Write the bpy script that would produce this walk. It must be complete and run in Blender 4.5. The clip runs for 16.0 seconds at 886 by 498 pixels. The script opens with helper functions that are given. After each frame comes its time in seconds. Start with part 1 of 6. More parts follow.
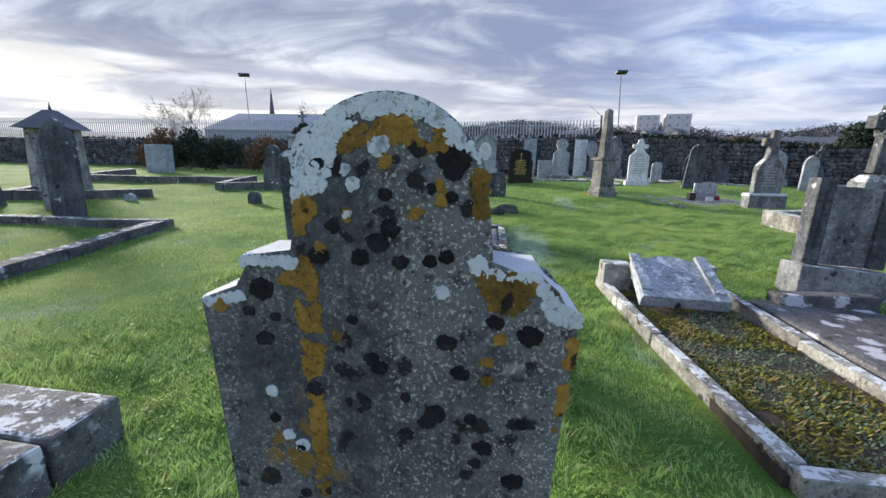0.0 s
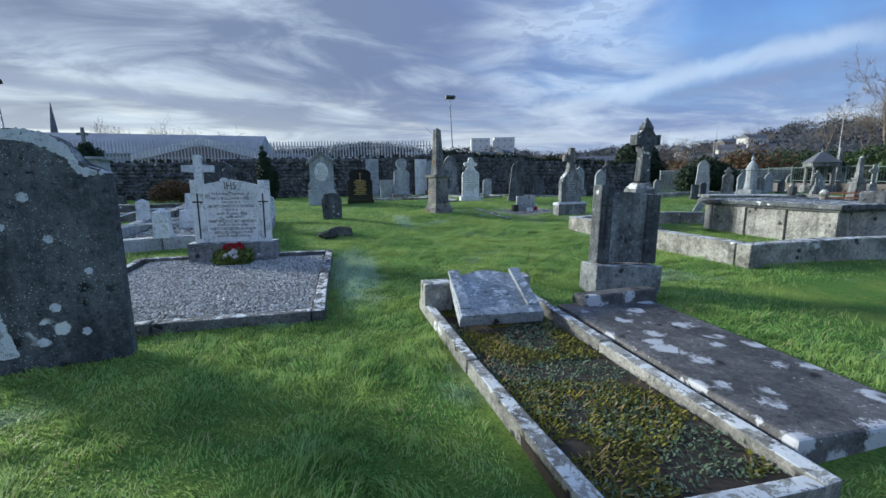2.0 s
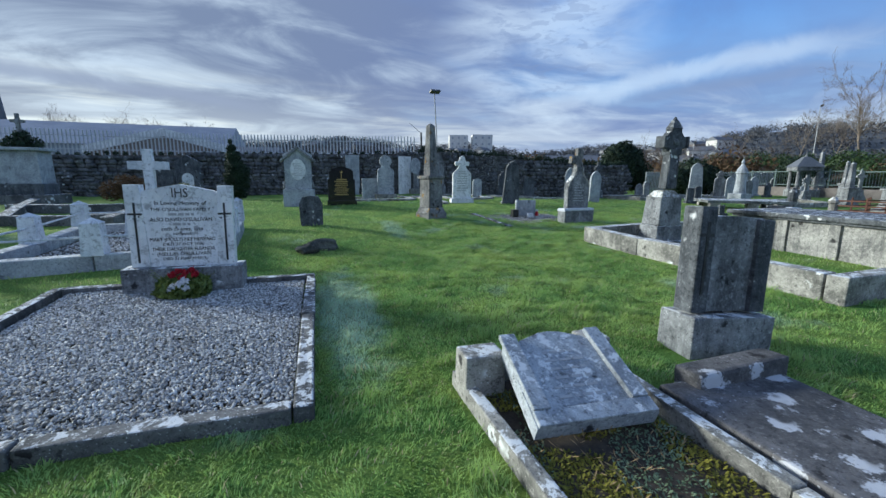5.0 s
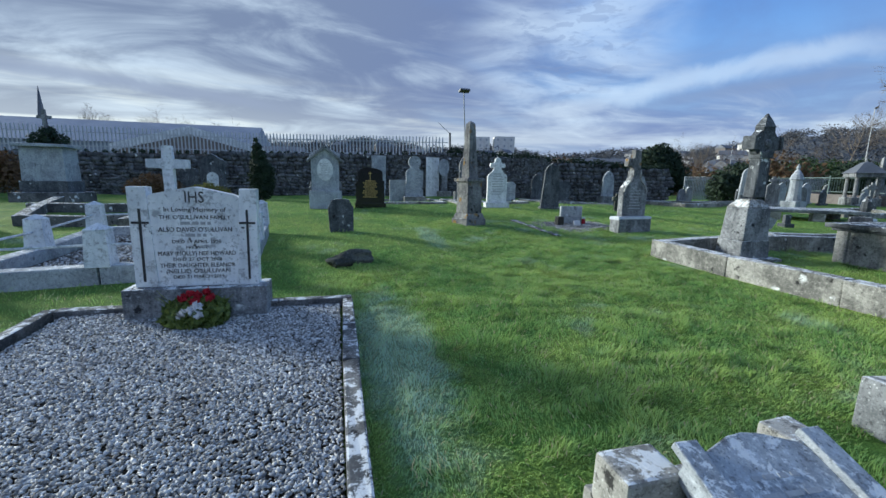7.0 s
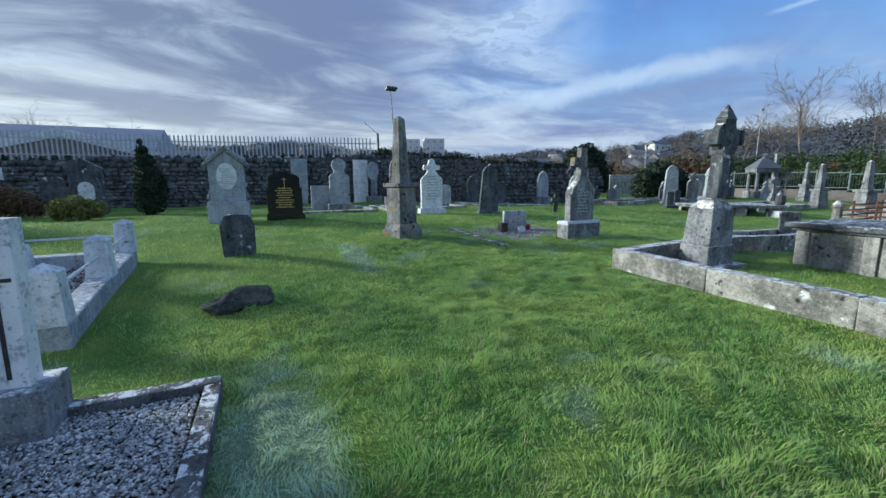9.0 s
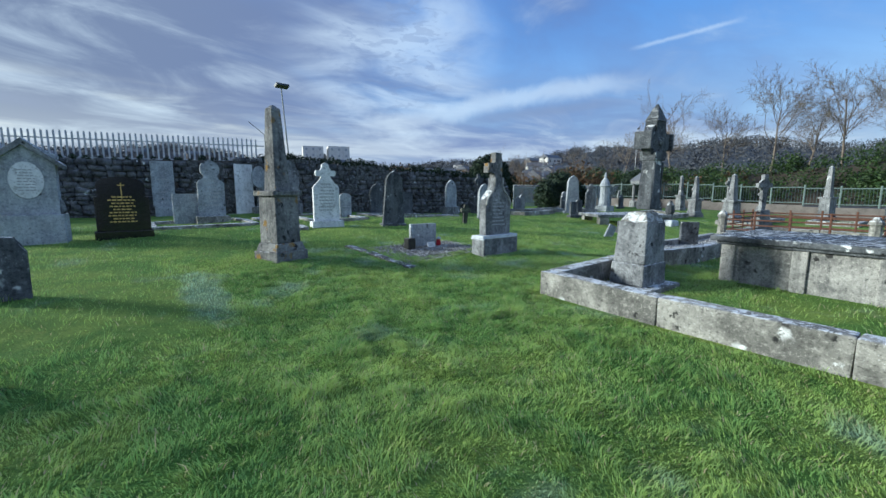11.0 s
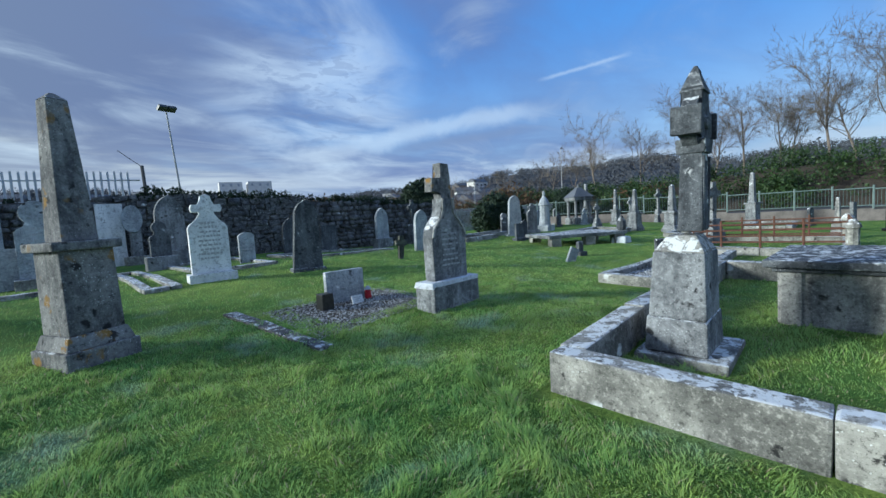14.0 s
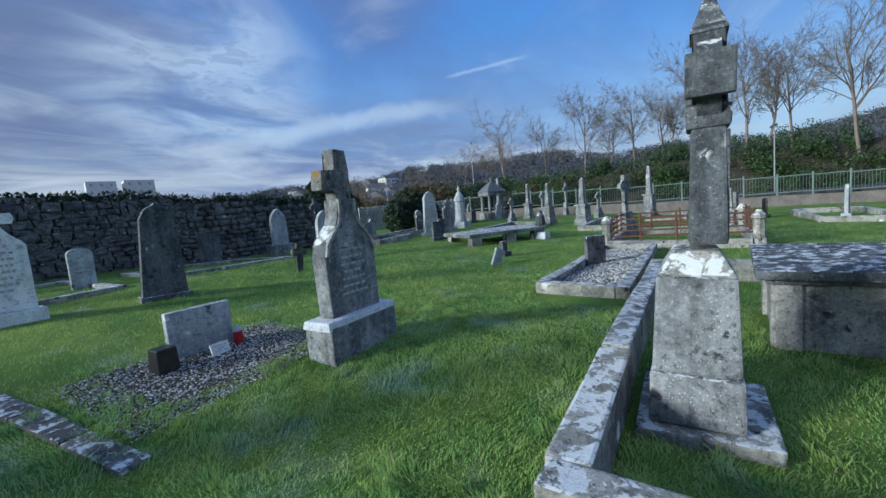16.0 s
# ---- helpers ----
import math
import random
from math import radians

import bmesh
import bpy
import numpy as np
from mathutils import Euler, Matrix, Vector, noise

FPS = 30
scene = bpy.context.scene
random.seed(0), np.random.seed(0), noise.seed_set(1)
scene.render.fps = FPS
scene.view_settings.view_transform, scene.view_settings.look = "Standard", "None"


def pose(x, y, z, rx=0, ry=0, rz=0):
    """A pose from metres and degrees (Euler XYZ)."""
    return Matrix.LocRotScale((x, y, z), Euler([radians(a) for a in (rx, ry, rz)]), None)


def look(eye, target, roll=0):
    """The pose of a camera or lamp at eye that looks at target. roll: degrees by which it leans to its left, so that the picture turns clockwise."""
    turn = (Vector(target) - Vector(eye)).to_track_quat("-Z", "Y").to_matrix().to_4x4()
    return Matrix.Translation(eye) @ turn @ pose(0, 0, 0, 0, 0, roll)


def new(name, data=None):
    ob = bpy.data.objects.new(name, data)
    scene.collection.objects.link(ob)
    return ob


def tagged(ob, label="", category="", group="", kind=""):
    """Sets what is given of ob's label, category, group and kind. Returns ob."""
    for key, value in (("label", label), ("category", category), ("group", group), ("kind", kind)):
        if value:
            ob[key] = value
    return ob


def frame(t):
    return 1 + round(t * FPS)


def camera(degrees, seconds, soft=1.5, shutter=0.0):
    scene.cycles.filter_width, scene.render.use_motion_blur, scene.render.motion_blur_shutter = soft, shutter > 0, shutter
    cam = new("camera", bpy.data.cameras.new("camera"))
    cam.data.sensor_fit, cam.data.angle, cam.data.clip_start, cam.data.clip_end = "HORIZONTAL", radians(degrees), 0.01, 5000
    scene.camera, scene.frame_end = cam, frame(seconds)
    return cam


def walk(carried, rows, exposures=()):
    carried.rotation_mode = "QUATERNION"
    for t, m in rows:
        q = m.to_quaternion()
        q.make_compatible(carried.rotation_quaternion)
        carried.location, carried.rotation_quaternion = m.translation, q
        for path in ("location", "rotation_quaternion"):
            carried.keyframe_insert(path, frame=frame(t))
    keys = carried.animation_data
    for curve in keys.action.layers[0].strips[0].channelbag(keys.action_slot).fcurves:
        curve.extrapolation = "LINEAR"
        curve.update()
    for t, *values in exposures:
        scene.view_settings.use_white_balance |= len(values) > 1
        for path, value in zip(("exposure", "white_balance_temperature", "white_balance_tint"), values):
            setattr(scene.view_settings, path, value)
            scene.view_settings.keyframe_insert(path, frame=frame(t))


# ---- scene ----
cam = camera(95.1, 16.0)
PATH = [
    (0, (-0.015, -0.007, 1.452), (-0.221, 1.936, 1.027), 1.3),
    (0.5, (0.163, 0.045, 1.424), (0.092, 2.008, 1.046), 0.8),
    (1, (0.379, 0.104, 1.405), (0.493, 2.071, 1.06), 0.1),
    (1.5, (0.487, 0.295, 1.376), (0.802, 2.243, 1.05), -0.3),
    (2, (0.504, 0.557, 1.403), (0.984, 2.471, 1.082), -0.5),
    (2.5, (0.498, 0.8, 1.374), (1.077, 2.687, 1.052), -0.6),
    (3, (0.529, 1.086, 1.436), (1.14, 2.962, 1.107), -0.6),
    (3.5, (0.473, 1.363, 1.475), (1.084, 3.238, 1.14), -0.3),
    (4, (0.457, 1.594, 1.512), (1.058, 3.471, 1.172), 0.1),
    (6.5, (0.197, 2.866, 1.597), (0.742, 4.761, 1.265), 0.8),
    (7, (0.177, 3.191, 1.596), (0.679, 5.098, 1.264), 1.1),
    (7.5, (0.197, 3.561, 1.592), (0.69, 5.471, 1.262), 1.1),
    (8, (0.32, 3.919, 1.662), (0.865, 5.814, 1.331), 0.8),
    (8.5, (0.461, 4.337, 1.667), (1.119, 6.198, 1.342), 0.2),
    (9, (0.681, 4.666, 1.657), (1.483, 6.47, 1.338), -0.3),
    (9.5, (0.896, 4.993, 1.659), (1.841, 6.728, 1.349), -0.6),
    (10, (1.133, 5.363, 1.642), (2.197, 7.029, 1.336), -0.4),
    (12.5, (2.373, 7.046, 1.645), (3.655, 8.563, 1.41), -0.9),
    (13, (2.661, 7.414, 1.682), (3.99, 8.895, 1.476), -2.1),
    (13.5, (2.944, 7.749, 1.691), (4.329, 9.181, 1.518), -3.0),
    (14, (3.261, 8.099, 1.669), (4.7, 9.479, 1.516), -3.7),
    (14.5, (3.601, 8.429, 1.683), (5.092, 9.753, 1.537), -4.0),
    (15, (3.922, 8.697, 1.711), (5.462, 9.965, 1.563), -4.2),
    (15.5, (4.239, 8.988, 1.7), (5.836, 10.181, 1.534), -4.7),
    (16, (4.542, 9.098, 1.775), (6.232, 10.147, 1.57), -5.3),
]
walk(cam, [(t, look(eye, target, roll)) for t, eye, target, roll in PATH],
     [(0.0, 0.95, 6400, 8), (1.0, 0.7, 6000, 4), (2.0, 0.5, 5700, 1), (7.0, 0.5, 5600, 0), (13.0, 0.5, 5450, -2), (14.5, 0.3, 5350, -1), (16.0, 0.22, 5350, 0)])

# ---- world, sun ----
SUN_AZ, SUN_EL = math.radians(-52.0), math.radians(15.0)   # azimuth from +y towards +x
sun_dir = Vector((math.sin(SUN_AZ) * math.cos(SUN_EL), math.cos(SUN_AZ) * math.cos(SUN_EL), math.sin(SUN_EL)))
sun = new("sun", bpy.data.lights.new("sun", "SUN"))
sun.data.energy, sun.data.angle, sun.data.color = 4.2, radians(11.0), (1.0, 0.91, 0.77)
sun.matrix_world = look(sun_dir * 60, (0, 0, 0))


class Nodes:
    """Short hand for building node trees."""

    def __init__(self, tree):
        self.t = tree
        tree.nodes.clear()

    def n(self, kind, **sets):
        node = self.t.nodes.new(kind)
        for k, v in sets.items():
            if k == "op":
                node.operation = v
            elif k == "blend":
                node.blend_type = v
            elif k == "data":
                node.data_type = v
        return node

    def put(self, socket, v):
        if isinstance(v, bpy.types.NodeSocket):
            self.t.links.new(v, socket)
        elif isinstance(v, (tuple, list)) and len(v) == 3 and socket.type == "RGBA":
            socket.default_value = (*v, 1)
        else:
            socket.default_value = v

    def math(self, op, a, b=0.0, c=0.0):
        m = self.n("ShaderNodeMath", op=op)
        for i, v in enumerate((a, b, c)):
            self.put(m.inputs[i], v)
        return m.outputs[0]

    def vmath(self, op, a, b=(0, 0, 0)):
        m = self.n("ShaderNodeVectorMath", op=op)
        self.put(m.inputs[0], a)
        self.put(m.inputs[1], b)
        return m.outputs["Value"] if op == "DOT_PRODUCT" else m.outputs[0]

    def mix(self, f, a, b):
        m = self.n("ShaderNodeMix", data="RGBA")
        self.put(m.inputs[0], f)
        self.put(m.inputs[6], a)
        self.put(m.inputs[7], b)
        return m.outputs[2]

    def noise(self, vec, scale, detail=4.0, rough=0.55, distort=0.0):
        m = self.n("ShaderNodeTexNoise")
        self.put(m.inputs["Vector"], vec)
        m.inputs["Scale"].default_value = scale
        m.inputs["Detail"].default_value = detail
        m.inputs["Roughness"].default_value = rough
        m.inputs["Distortion"].default_value = distort
        return m.outputs[0]

    def cells(self, vec, scale, rand=1.0):
        m = self.n("ShaderNodeTexVoronoi")
        self.put(m.inputs["Vector"], vec)
        m.inputs["Scale"].default_value = scale
        m.inputs["Randomness"].default_value = rand
        return m.outputs[0], m.outputs[1]

    def step(self, v, lo, hi):
        m = self.n("ShaderNodeMapRange")
        m.interpolation_type = "SMOOTHSTEP"
        self.put(m.inputs[0], v)
        m.inputs[1].default_value, m.inputs[2].default_value = lo, hi
        return m.outputs[0]

    def scaled(self, vec, s):
        return self.vmath("MULTIPLY", vec, s)


world = bpy.data.worlds.new("sky")
scene.world = world
world.use_nodes = True
W = Nodes(world.node_tree)
coord = W.n("ShaderNodeTexCoord").outputs["Generated"]
sep = W.n("ShaderNodeSeparateXYZ")
W.put(sep.inputs[0], coord)
X, Y, Z = sep.outputs
up = W.math("MAXIMUM", Z, 0.0)
den = W.math("ADD", up, 0.16)
comb = W.n("ShaderNodeCombineXYZ")
W.put(comb.inputs[0], W.math("DIVIDE", X, den))
W.put(comb.inputs[1], W.math("DIVIDE", Y, den))
plane = comb.outputs[0]
rot = W.n("ShaderNodeMapping")
W.put(rot.inputs[0], plane)
rot.inputs["Rotation"].default_value = (0, 0, radians(28))
rot.inputs["Scale"].default_value = (0.62, 0.95, 1)
rot.inputs["Location"].default_value = (1.7, 0.4, 0)
sky_tex = W.n("ShaderNodeTexSky")
sky_tex.sky_type, sky_tex.sun_disc = "NISHITA", False
sky_tex.sun_elevation, sky_tex.sun_rotation = SUN_EL, SUN_AZ
flat = W.vmath("NORMALIZE", W.scaled(coord, (1, 1, 0)))
toward = W.vmath("DOT_PRODUCT", flat, (math.sin(SUN_AZ), math.cos(SUN_AZ), 0))    # 1 under the sun, -1 opposite
blue = W.mix(W.step(up, 0.03, 0.42), (0.56, 0.70, 0.92), (0.14, 0.40, 1.0))
nish = W.n("ShaderNodeMix", data="RGBA")
nish.blend_type = "MULTIPLY"
nish.inputs[0].default_value = 1.0
W.put(nish.inputs[6], sky_tex.outputs[0])
W.put(nish.inputs[7], (0.12, 0.12, 0.12))
clear = W.mix(0.65, nish.outputs[2], blue)
big = W.noise(rot.outputs[0], 0.62, 7, 0.52, 0.45)
fine = W.noise(rot.outputs[0], 1.9, 8, 0.58, 0.9)
cover = W.math("ADD", W.math("MULTIPLY_ADD", toward, 0.21, W.math("ADD", big, 0.08)), W.math("MULTIPLY", fine, 0.22))
mask = W.step(cover, 0.38, 0.74)
dark = W.mix(W.step(toward, -0.2, 0.95), (0.17, 0.215, 0.42), (0.235, 0.265, 0.37))
tone = W.step(W.math("MULTIPLY_ADD", fine, 0.55, W.math("MULTIPLY", big, 0.7)), 0.56, 0.80)
cloud = W.mix(tone, dark, (0.68, 0.72, 0.80))
body = W.mix(mask, clear, cloud)
# torn bright cloud with small grey ripples, high ahead
wisp_at = Vector((0.475, 0.825, 0.305)).normalized()
near_wisp = W.vmath("DOT_PRODUCT", coord, tuple(wisp_at))
torn = W.noise(rot.outputs[0], 2.2, 7, 0.52, 0.9)
wisp = W.math("MULTIPLY", W.step(near_wisp, 0.962, 0.998), W.step(torn, 0.36, 0.68))
body = W.mix(W.math("MULTIPLY", wisp, 0.55), body, (0.82, 0.87, 0.96))
ripple = W.math("MULTIPLY", W.step(near_wisp, 0.982, 0.997), W.step(W.noise(W.scaled(coord, (9, 9, 30)), 2.2, 4, 0.6, 0.8), 0.50, 0.60))
body = W.mix(W.math("MULTIPLY", ripple, 0.38), body, (0.26, 0.31, 0.48))


def long_cloud(a, b, width, wobble, colour, strength, base):
    """A drawn-out cloud along the great circle from a to b, ragged at its edges and thin at its ends."""
    a, b = Vector(a).normalized(), Vector(b).normalized()
    mid = (a + b).normalized()
    off = W.math("ADD", W.vmath("DOT_PRODUCT", coord, tuple(a.cross(b).normalized())), W.math("MULTIPLY_ADD", W.noise(coord, 7, 6, 0.6, 0.5), wobble, -wobble / 2))
    along = W.step(W.vmath("DOT_PRODUCT", coord, tuple(mid)), mid.dot(a) - 0.004, mid.dot(a) + 0.06 * (1 - mid.dot(a)) + 0.03)
    m = W.math("MULTIPLY", W.step(W.math("ABSOLUTE", off), width, width * 0.1), along)
    return W.mix(W.math("MULTIPLY", m, strength), base, colour)


body = long_cloud((0.40, 0.905, 0.14), (0.86, 0.45, 0.24), 0.03, 0.07, (0.80, 0.83, 0.90), 0.45, body)
body = long_cloud((0.60, 0.78, 0.155), (0.88, 0.44, 0.20), 0.016, 0.045, (0.27, 0.32, 0.48), 0.6, body)
low = W.math("SUBTRACT", 1.0, W.step(up, 0.06, 0.24))
stripe = W.step(W.noise(W.scaled(coord, (2.0, 2.0, 22.0)), 1.3, 5, 0.55, 0.4), 0.42, 0.62)
glow = W.math("MULTIPLY", W.math("MULTIPLY", low, W.step(toward, -0.05, 0.85)), W.math("MULTIPLY_ADD", stripe, 0.75, 0.25))
body = W.mix(glow, body, (1.15, 1.08, 0.92))
haze = W.math("MULTIPLY", W.math("SUBTRACT", 1.0, W.step(up, 0.05, 0.16)), W.math("MULTIPLY_ADD", stripe, 0.6, 0.2))
body = W.mix(haze, body, (0.72, 0.72, 0.76))
body = long_cloud((-0.62, 0.77, 0.175), (-0.06, 0.99, 0.147), 0.02, 0.035, (0.36, 0.38, 0.48), 0.8, body)
# a short vapour trail
trail_a, trail_b = Vector((0.831, 0.476, 0.290)), Vector((0.904, 0.294, 0.311))
across, middle = trail_a.cross(trail_b).normalized(), (trail_a + trail_b).normalized()
side = W.math("ABSOLUTE", W.math("ADD", W.vmath("DOT_PRODUCT", coord, tuple(across)), W.math("MULTIPLY_ADD", W.noise(coord, 60, 3), 0.006, -0.003)))
trail = W.math("MULTIPLY", W.step(side, 0.0065, 0.0), W.step(W.vmath("DOT_PRODUCT", coord, tuple(middle)), middle.dot(trail_a) - 0.001, middle.dot(trail_a) + 0.003))
body = W.mix(W.math("MULTIPLY", trail, 0.32), body, (0.85, 0.88, 0.94))
bg = W.n("ShaderNodeBackground")
W.put(bg.inputs[0], body)
bg.inputs[1].default_value = 0.74
W.put(W.n("ShaderNodeOutputWorld").inputs[0], bg.outputs[0])


# ---- materials ----
def material(name):
    m = bpy.data.materials.new(name)
    m.use_nodes = True
    return m, Nodes(m.node_tree)


def finish(N, color, rough=0.85, height=None, bump=0.3, dist=0.01, metal=0.0, translucent=0.0, spec=0.3):
    p = N.n("ShaderNodeBsdfPrincipled")
    N.put(p.inputs["Base Color"], color)
    N.put(p.inputs["Roughness"], rough)
    p.inputs["Metallic"].default_value = metal
    p.inputs["Specular IOR Level"].default_value = spec
    if height is not None:
        b = N.n("ShaderNodeBump")
        b.inputs["Strength"].default_value = bump
        b.inputs["Distance"].default_value = dist
        N.put(b.inputs["Height"], height)
        N.put(p.inputs["Normal"], b.outputs[0])
    out = N.n("ShaderNodeOutputMaterial")
    if translucent:
        tr = N.n("ShaderNodeBsdfTranslucent")
        N.put(tr.inputs[0], color)
        mx = N.n("ShaderNodeMixShader")
        mx.inputs[0].default_value = translucent
        N.put(mx.inputs[1], p.outputs[0])
        N.put(mx.inputs[2], tr.outputs[0])
        N.put(out.inputs[0], mx.outputs[0])
    else:
        N.put(out.inputs[0], p.outputs[0])


def stone(name, light, dark, white=0.0, orange=0.0, black=0.0, top=0.0, white_col=(0.72, 0.74, 0.76), rough=0.9, grain=60.0, streak=0.5, spots=9.0, fleck=0.0):
    """Weathered stone: stained body, vertical streaks, lichen in white, orange and black spots, pale crust and painted
    sky brightness on upward faces.
    """
    m, N = material(name)
    c = N.n("ShaderNodeTexCoord").outputs["Object"]
    rnd = N.n("ShaderNodeObjectInfo").outputs["Random"]
    shift = N.n("ShaderNodeCombineXYZ")
    for i in range(3):
        N.put(shift.inputs[i], N.math("MULTIPLY", rnd, 17.0 + 9 * i))
    c = N.vmath("ADD", c, shift.outputs[0])
    large = N.noise(c, 2.2, 5, 0.6, 0.3)
    stain = N.noise(N.scaled(c, (9, 9, 1.1)), 1.0, 5, 0.6)
    g1 = N.noise(c, grain, 4, 0.7)
    f = N.step(N.math("ADD", N.math("MULTIPLY", large, 1 - streak * 0.5), N.math("MULTIPLY", stain, streak * 0.5)), 0.38, 0.62)
    col = N.mix(f, dark, light)
    speck = N.math("MULTIPLY", N.step(g1, 0.58, 0.72), 0.6)
    col = N.mix(speck, col, tuple(min(0.8, v * 1.7 + 0.03) for v in light))
    pit = N.math("MULTIPLY", N.step(g1, 0.44, 0.32), 0.75)
    col = N.mix(pit, col, tuple(v * 0.35 for v in dark))
    bend = N.n("ShaderNodeTexNoise")
    N.put(bend.inputs["Vector"], c)
    bend.inputs["Scale"].default_value, bend.inputs["Detail"].default_value = 14, 4
    warped = N.vmath("ADD", c, N.scaled(N.vmath("SUBTRACT", bend.outputs[1], (0.5, 0.5, 0.5)), (0.09, 0.09, 0.09)))
    g2 = N.noise(c, grain * 0.33, 5, 0.75)
    col = N.mix(N.math("MULTIPLY", N.step(g2, 0.52, 0.70), 0.55), col, tuple(min(0.8, v * 1.5 + 0.02) for v in light))
    col = N.mix(N.math("MULTIPLY", N.step(g2, 0.47, 0.34), 0.8), col, tuple(v * 0.5 for v in dark))
    edge = N.math("MULTIPLY", N.noise(c, 40, 4, 0.7), 0.5)
    if fleck:
        fl = N.math("MULTIPLY", N.step(N.noise(c, 120, 3, 0.6), 0.56, 0.62), N.step(N.math("ADD", stain, N.math("MULTIPLY", large, 0.5)), 0.55, 0.80))
        col = N.mix(N.math("MULTIPLY", fl, fleck), col, (0.50, 0.49, 0.45))
    if black:
        d, cc = N.cells(warped, spots)
        keep = N.step(N.noise(c, 3.1, 2), 0.62 - 0.3 * black, 0.70 - 0.3 * black)
        col = N.mix(N.math("MULTIPLY", N.math("MULTIPLY", N.step(N.math("ADD", d, edge), 0.56, 0.46), keep), 0.9), col, (0.012, 0.012, 0.014))
    if orange:
        d, cc = N.cells(N.vmath("ADD", warped, (3.1, 7.7, 1.3)), spots * 1.05)
        keep = N.step(N.noise(N.vmath("ADD", c, (5, 3, 9)), 2.6, 3, 0.6, 0.4), 0.66 - 0.3 * orange, 0.74 - 0.3 * orange)
        patch = N.step(N.math("ADD", d, edge), 0.74, 0.62)
        shade = N.mix(N.noise(c, 45, 3), (0.14, 0.085, 0.02), (0.36, 0.20, 0.035))
        col = N.mix(N.math("MULTIPLY", N.math("MULTIPLY", patch, keep), 0.9), col, shade)
    if white:
        d, cc = N.cells(N.vmath("ADD", warped, (1.7, 2.9, 8.3)), spots * 0.9)
        keep = N.step(N.noise(N.vmath("ADD", c, (9, 1, 4)), 2.3, 3, 0.6), 0.70 - 0.3 * white, 0.78 - 0.3 * white)
        col = N.mix(N.math("MULTIPLY", N.step(N.math("ADD", d, edge), 0.64, 0.54), keep), col, white_col)
        d2, cc2 = N.cells(c, spots * 6)
        col = N.mix(N.math("MULTIPLY", N.step(d2, 0.20, 0.14), N.math("MULTIPLY", N.step(large, 0.45, 0.65), 0.8)), col, white_col)
    # upward faces go patchy white: lichen crust plus sky brightness put into the colour
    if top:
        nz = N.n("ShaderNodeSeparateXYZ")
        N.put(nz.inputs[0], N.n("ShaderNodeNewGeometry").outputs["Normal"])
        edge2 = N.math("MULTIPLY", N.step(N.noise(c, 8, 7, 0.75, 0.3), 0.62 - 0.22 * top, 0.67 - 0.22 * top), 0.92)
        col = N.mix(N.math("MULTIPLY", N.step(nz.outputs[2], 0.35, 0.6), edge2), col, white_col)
    h = N.math("ADD", N.math("MULTIPLY", g1, 0.6), N.noise(c, 9, 4, 0.6))
    finish(N, col, rough, h, 0.6, 0.012)
    return m


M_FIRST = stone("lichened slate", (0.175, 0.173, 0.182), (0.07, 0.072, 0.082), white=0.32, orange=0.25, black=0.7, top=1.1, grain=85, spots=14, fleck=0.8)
M_CRUST = stone("pale lichen crust", (0.70, 0.73, 0.80), (0.56, 0.59, 0.66), grain=50, streak=0.1, spots=16)
M_OCHRE = stone("ochre lichen crust", (0.36, 0.20, 0.04), (0.17, 0.10, 0.025), black=0.5, grain=60, streak=0.1, spots=18)
M_SOOT = stone("black lichen", (0.022, 0.022, 0.024), (0.010, 0.010, 0.012), grain=50, streak=0.1)
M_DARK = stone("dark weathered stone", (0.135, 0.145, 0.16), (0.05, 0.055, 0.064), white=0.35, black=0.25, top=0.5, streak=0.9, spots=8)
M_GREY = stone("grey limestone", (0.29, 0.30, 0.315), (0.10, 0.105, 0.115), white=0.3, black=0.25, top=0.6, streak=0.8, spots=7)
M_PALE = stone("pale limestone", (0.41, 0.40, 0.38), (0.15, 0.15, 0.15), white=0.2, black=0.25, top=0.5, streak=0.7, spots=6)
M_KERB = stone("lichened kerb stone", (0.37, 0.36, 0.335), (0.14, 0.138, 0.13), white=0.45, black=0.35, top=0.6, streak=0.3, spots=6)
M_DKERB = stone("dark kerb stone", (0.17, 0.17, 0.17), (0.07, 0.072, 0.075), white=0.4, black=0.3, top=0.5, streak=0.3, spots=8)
M_LEDGER = stone("dark ledger stone", (0.15, 0.145, 0.15), (0.07, 0.07, 0.075), white=1.05, black=0.2, streak=0.2, white_col=(0.52, 0.53, 0.57), spots=4.5)
M_MARBLE = stone("white marble", (0.82, 0.83, 0.85), (0.60, 0.62, 0.65), black=0.02, streak=0.8, grain=25, rough=0.55, spots=14)
M_PAINT = stone("white painted concrete", (0.72, 0.75, 0.80), (0.46, 0.50, 0.55), black=0.05, streak=0.9, grain=40, rough=0.7, spots=12)
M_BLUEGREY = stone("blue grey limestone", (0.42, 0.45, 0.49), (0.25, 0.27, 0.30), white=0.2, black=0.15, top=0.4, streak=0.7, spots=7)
M_WALLSTONE = stone("rubble stone", (0.17, 0.175, 0.185), (0.055, 0.058, 0.064), white=0.3, black=0.2, streak=0.1, spots=5)
M_MORTAR = stone("old mortar", (0.13, 0.12, 0.11), (0.05, 0.05, 0.048), streak=0.1)
M_ROCK = stone("mossy rock", (0.12, 0.125, 0.10), (0.04, 0.043, 0.04), white=0.3, streak=0.1)
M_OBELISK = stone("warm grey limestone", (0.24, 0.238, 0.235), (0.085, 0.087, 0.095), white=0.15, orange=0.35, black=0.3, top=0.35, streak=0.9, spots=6)


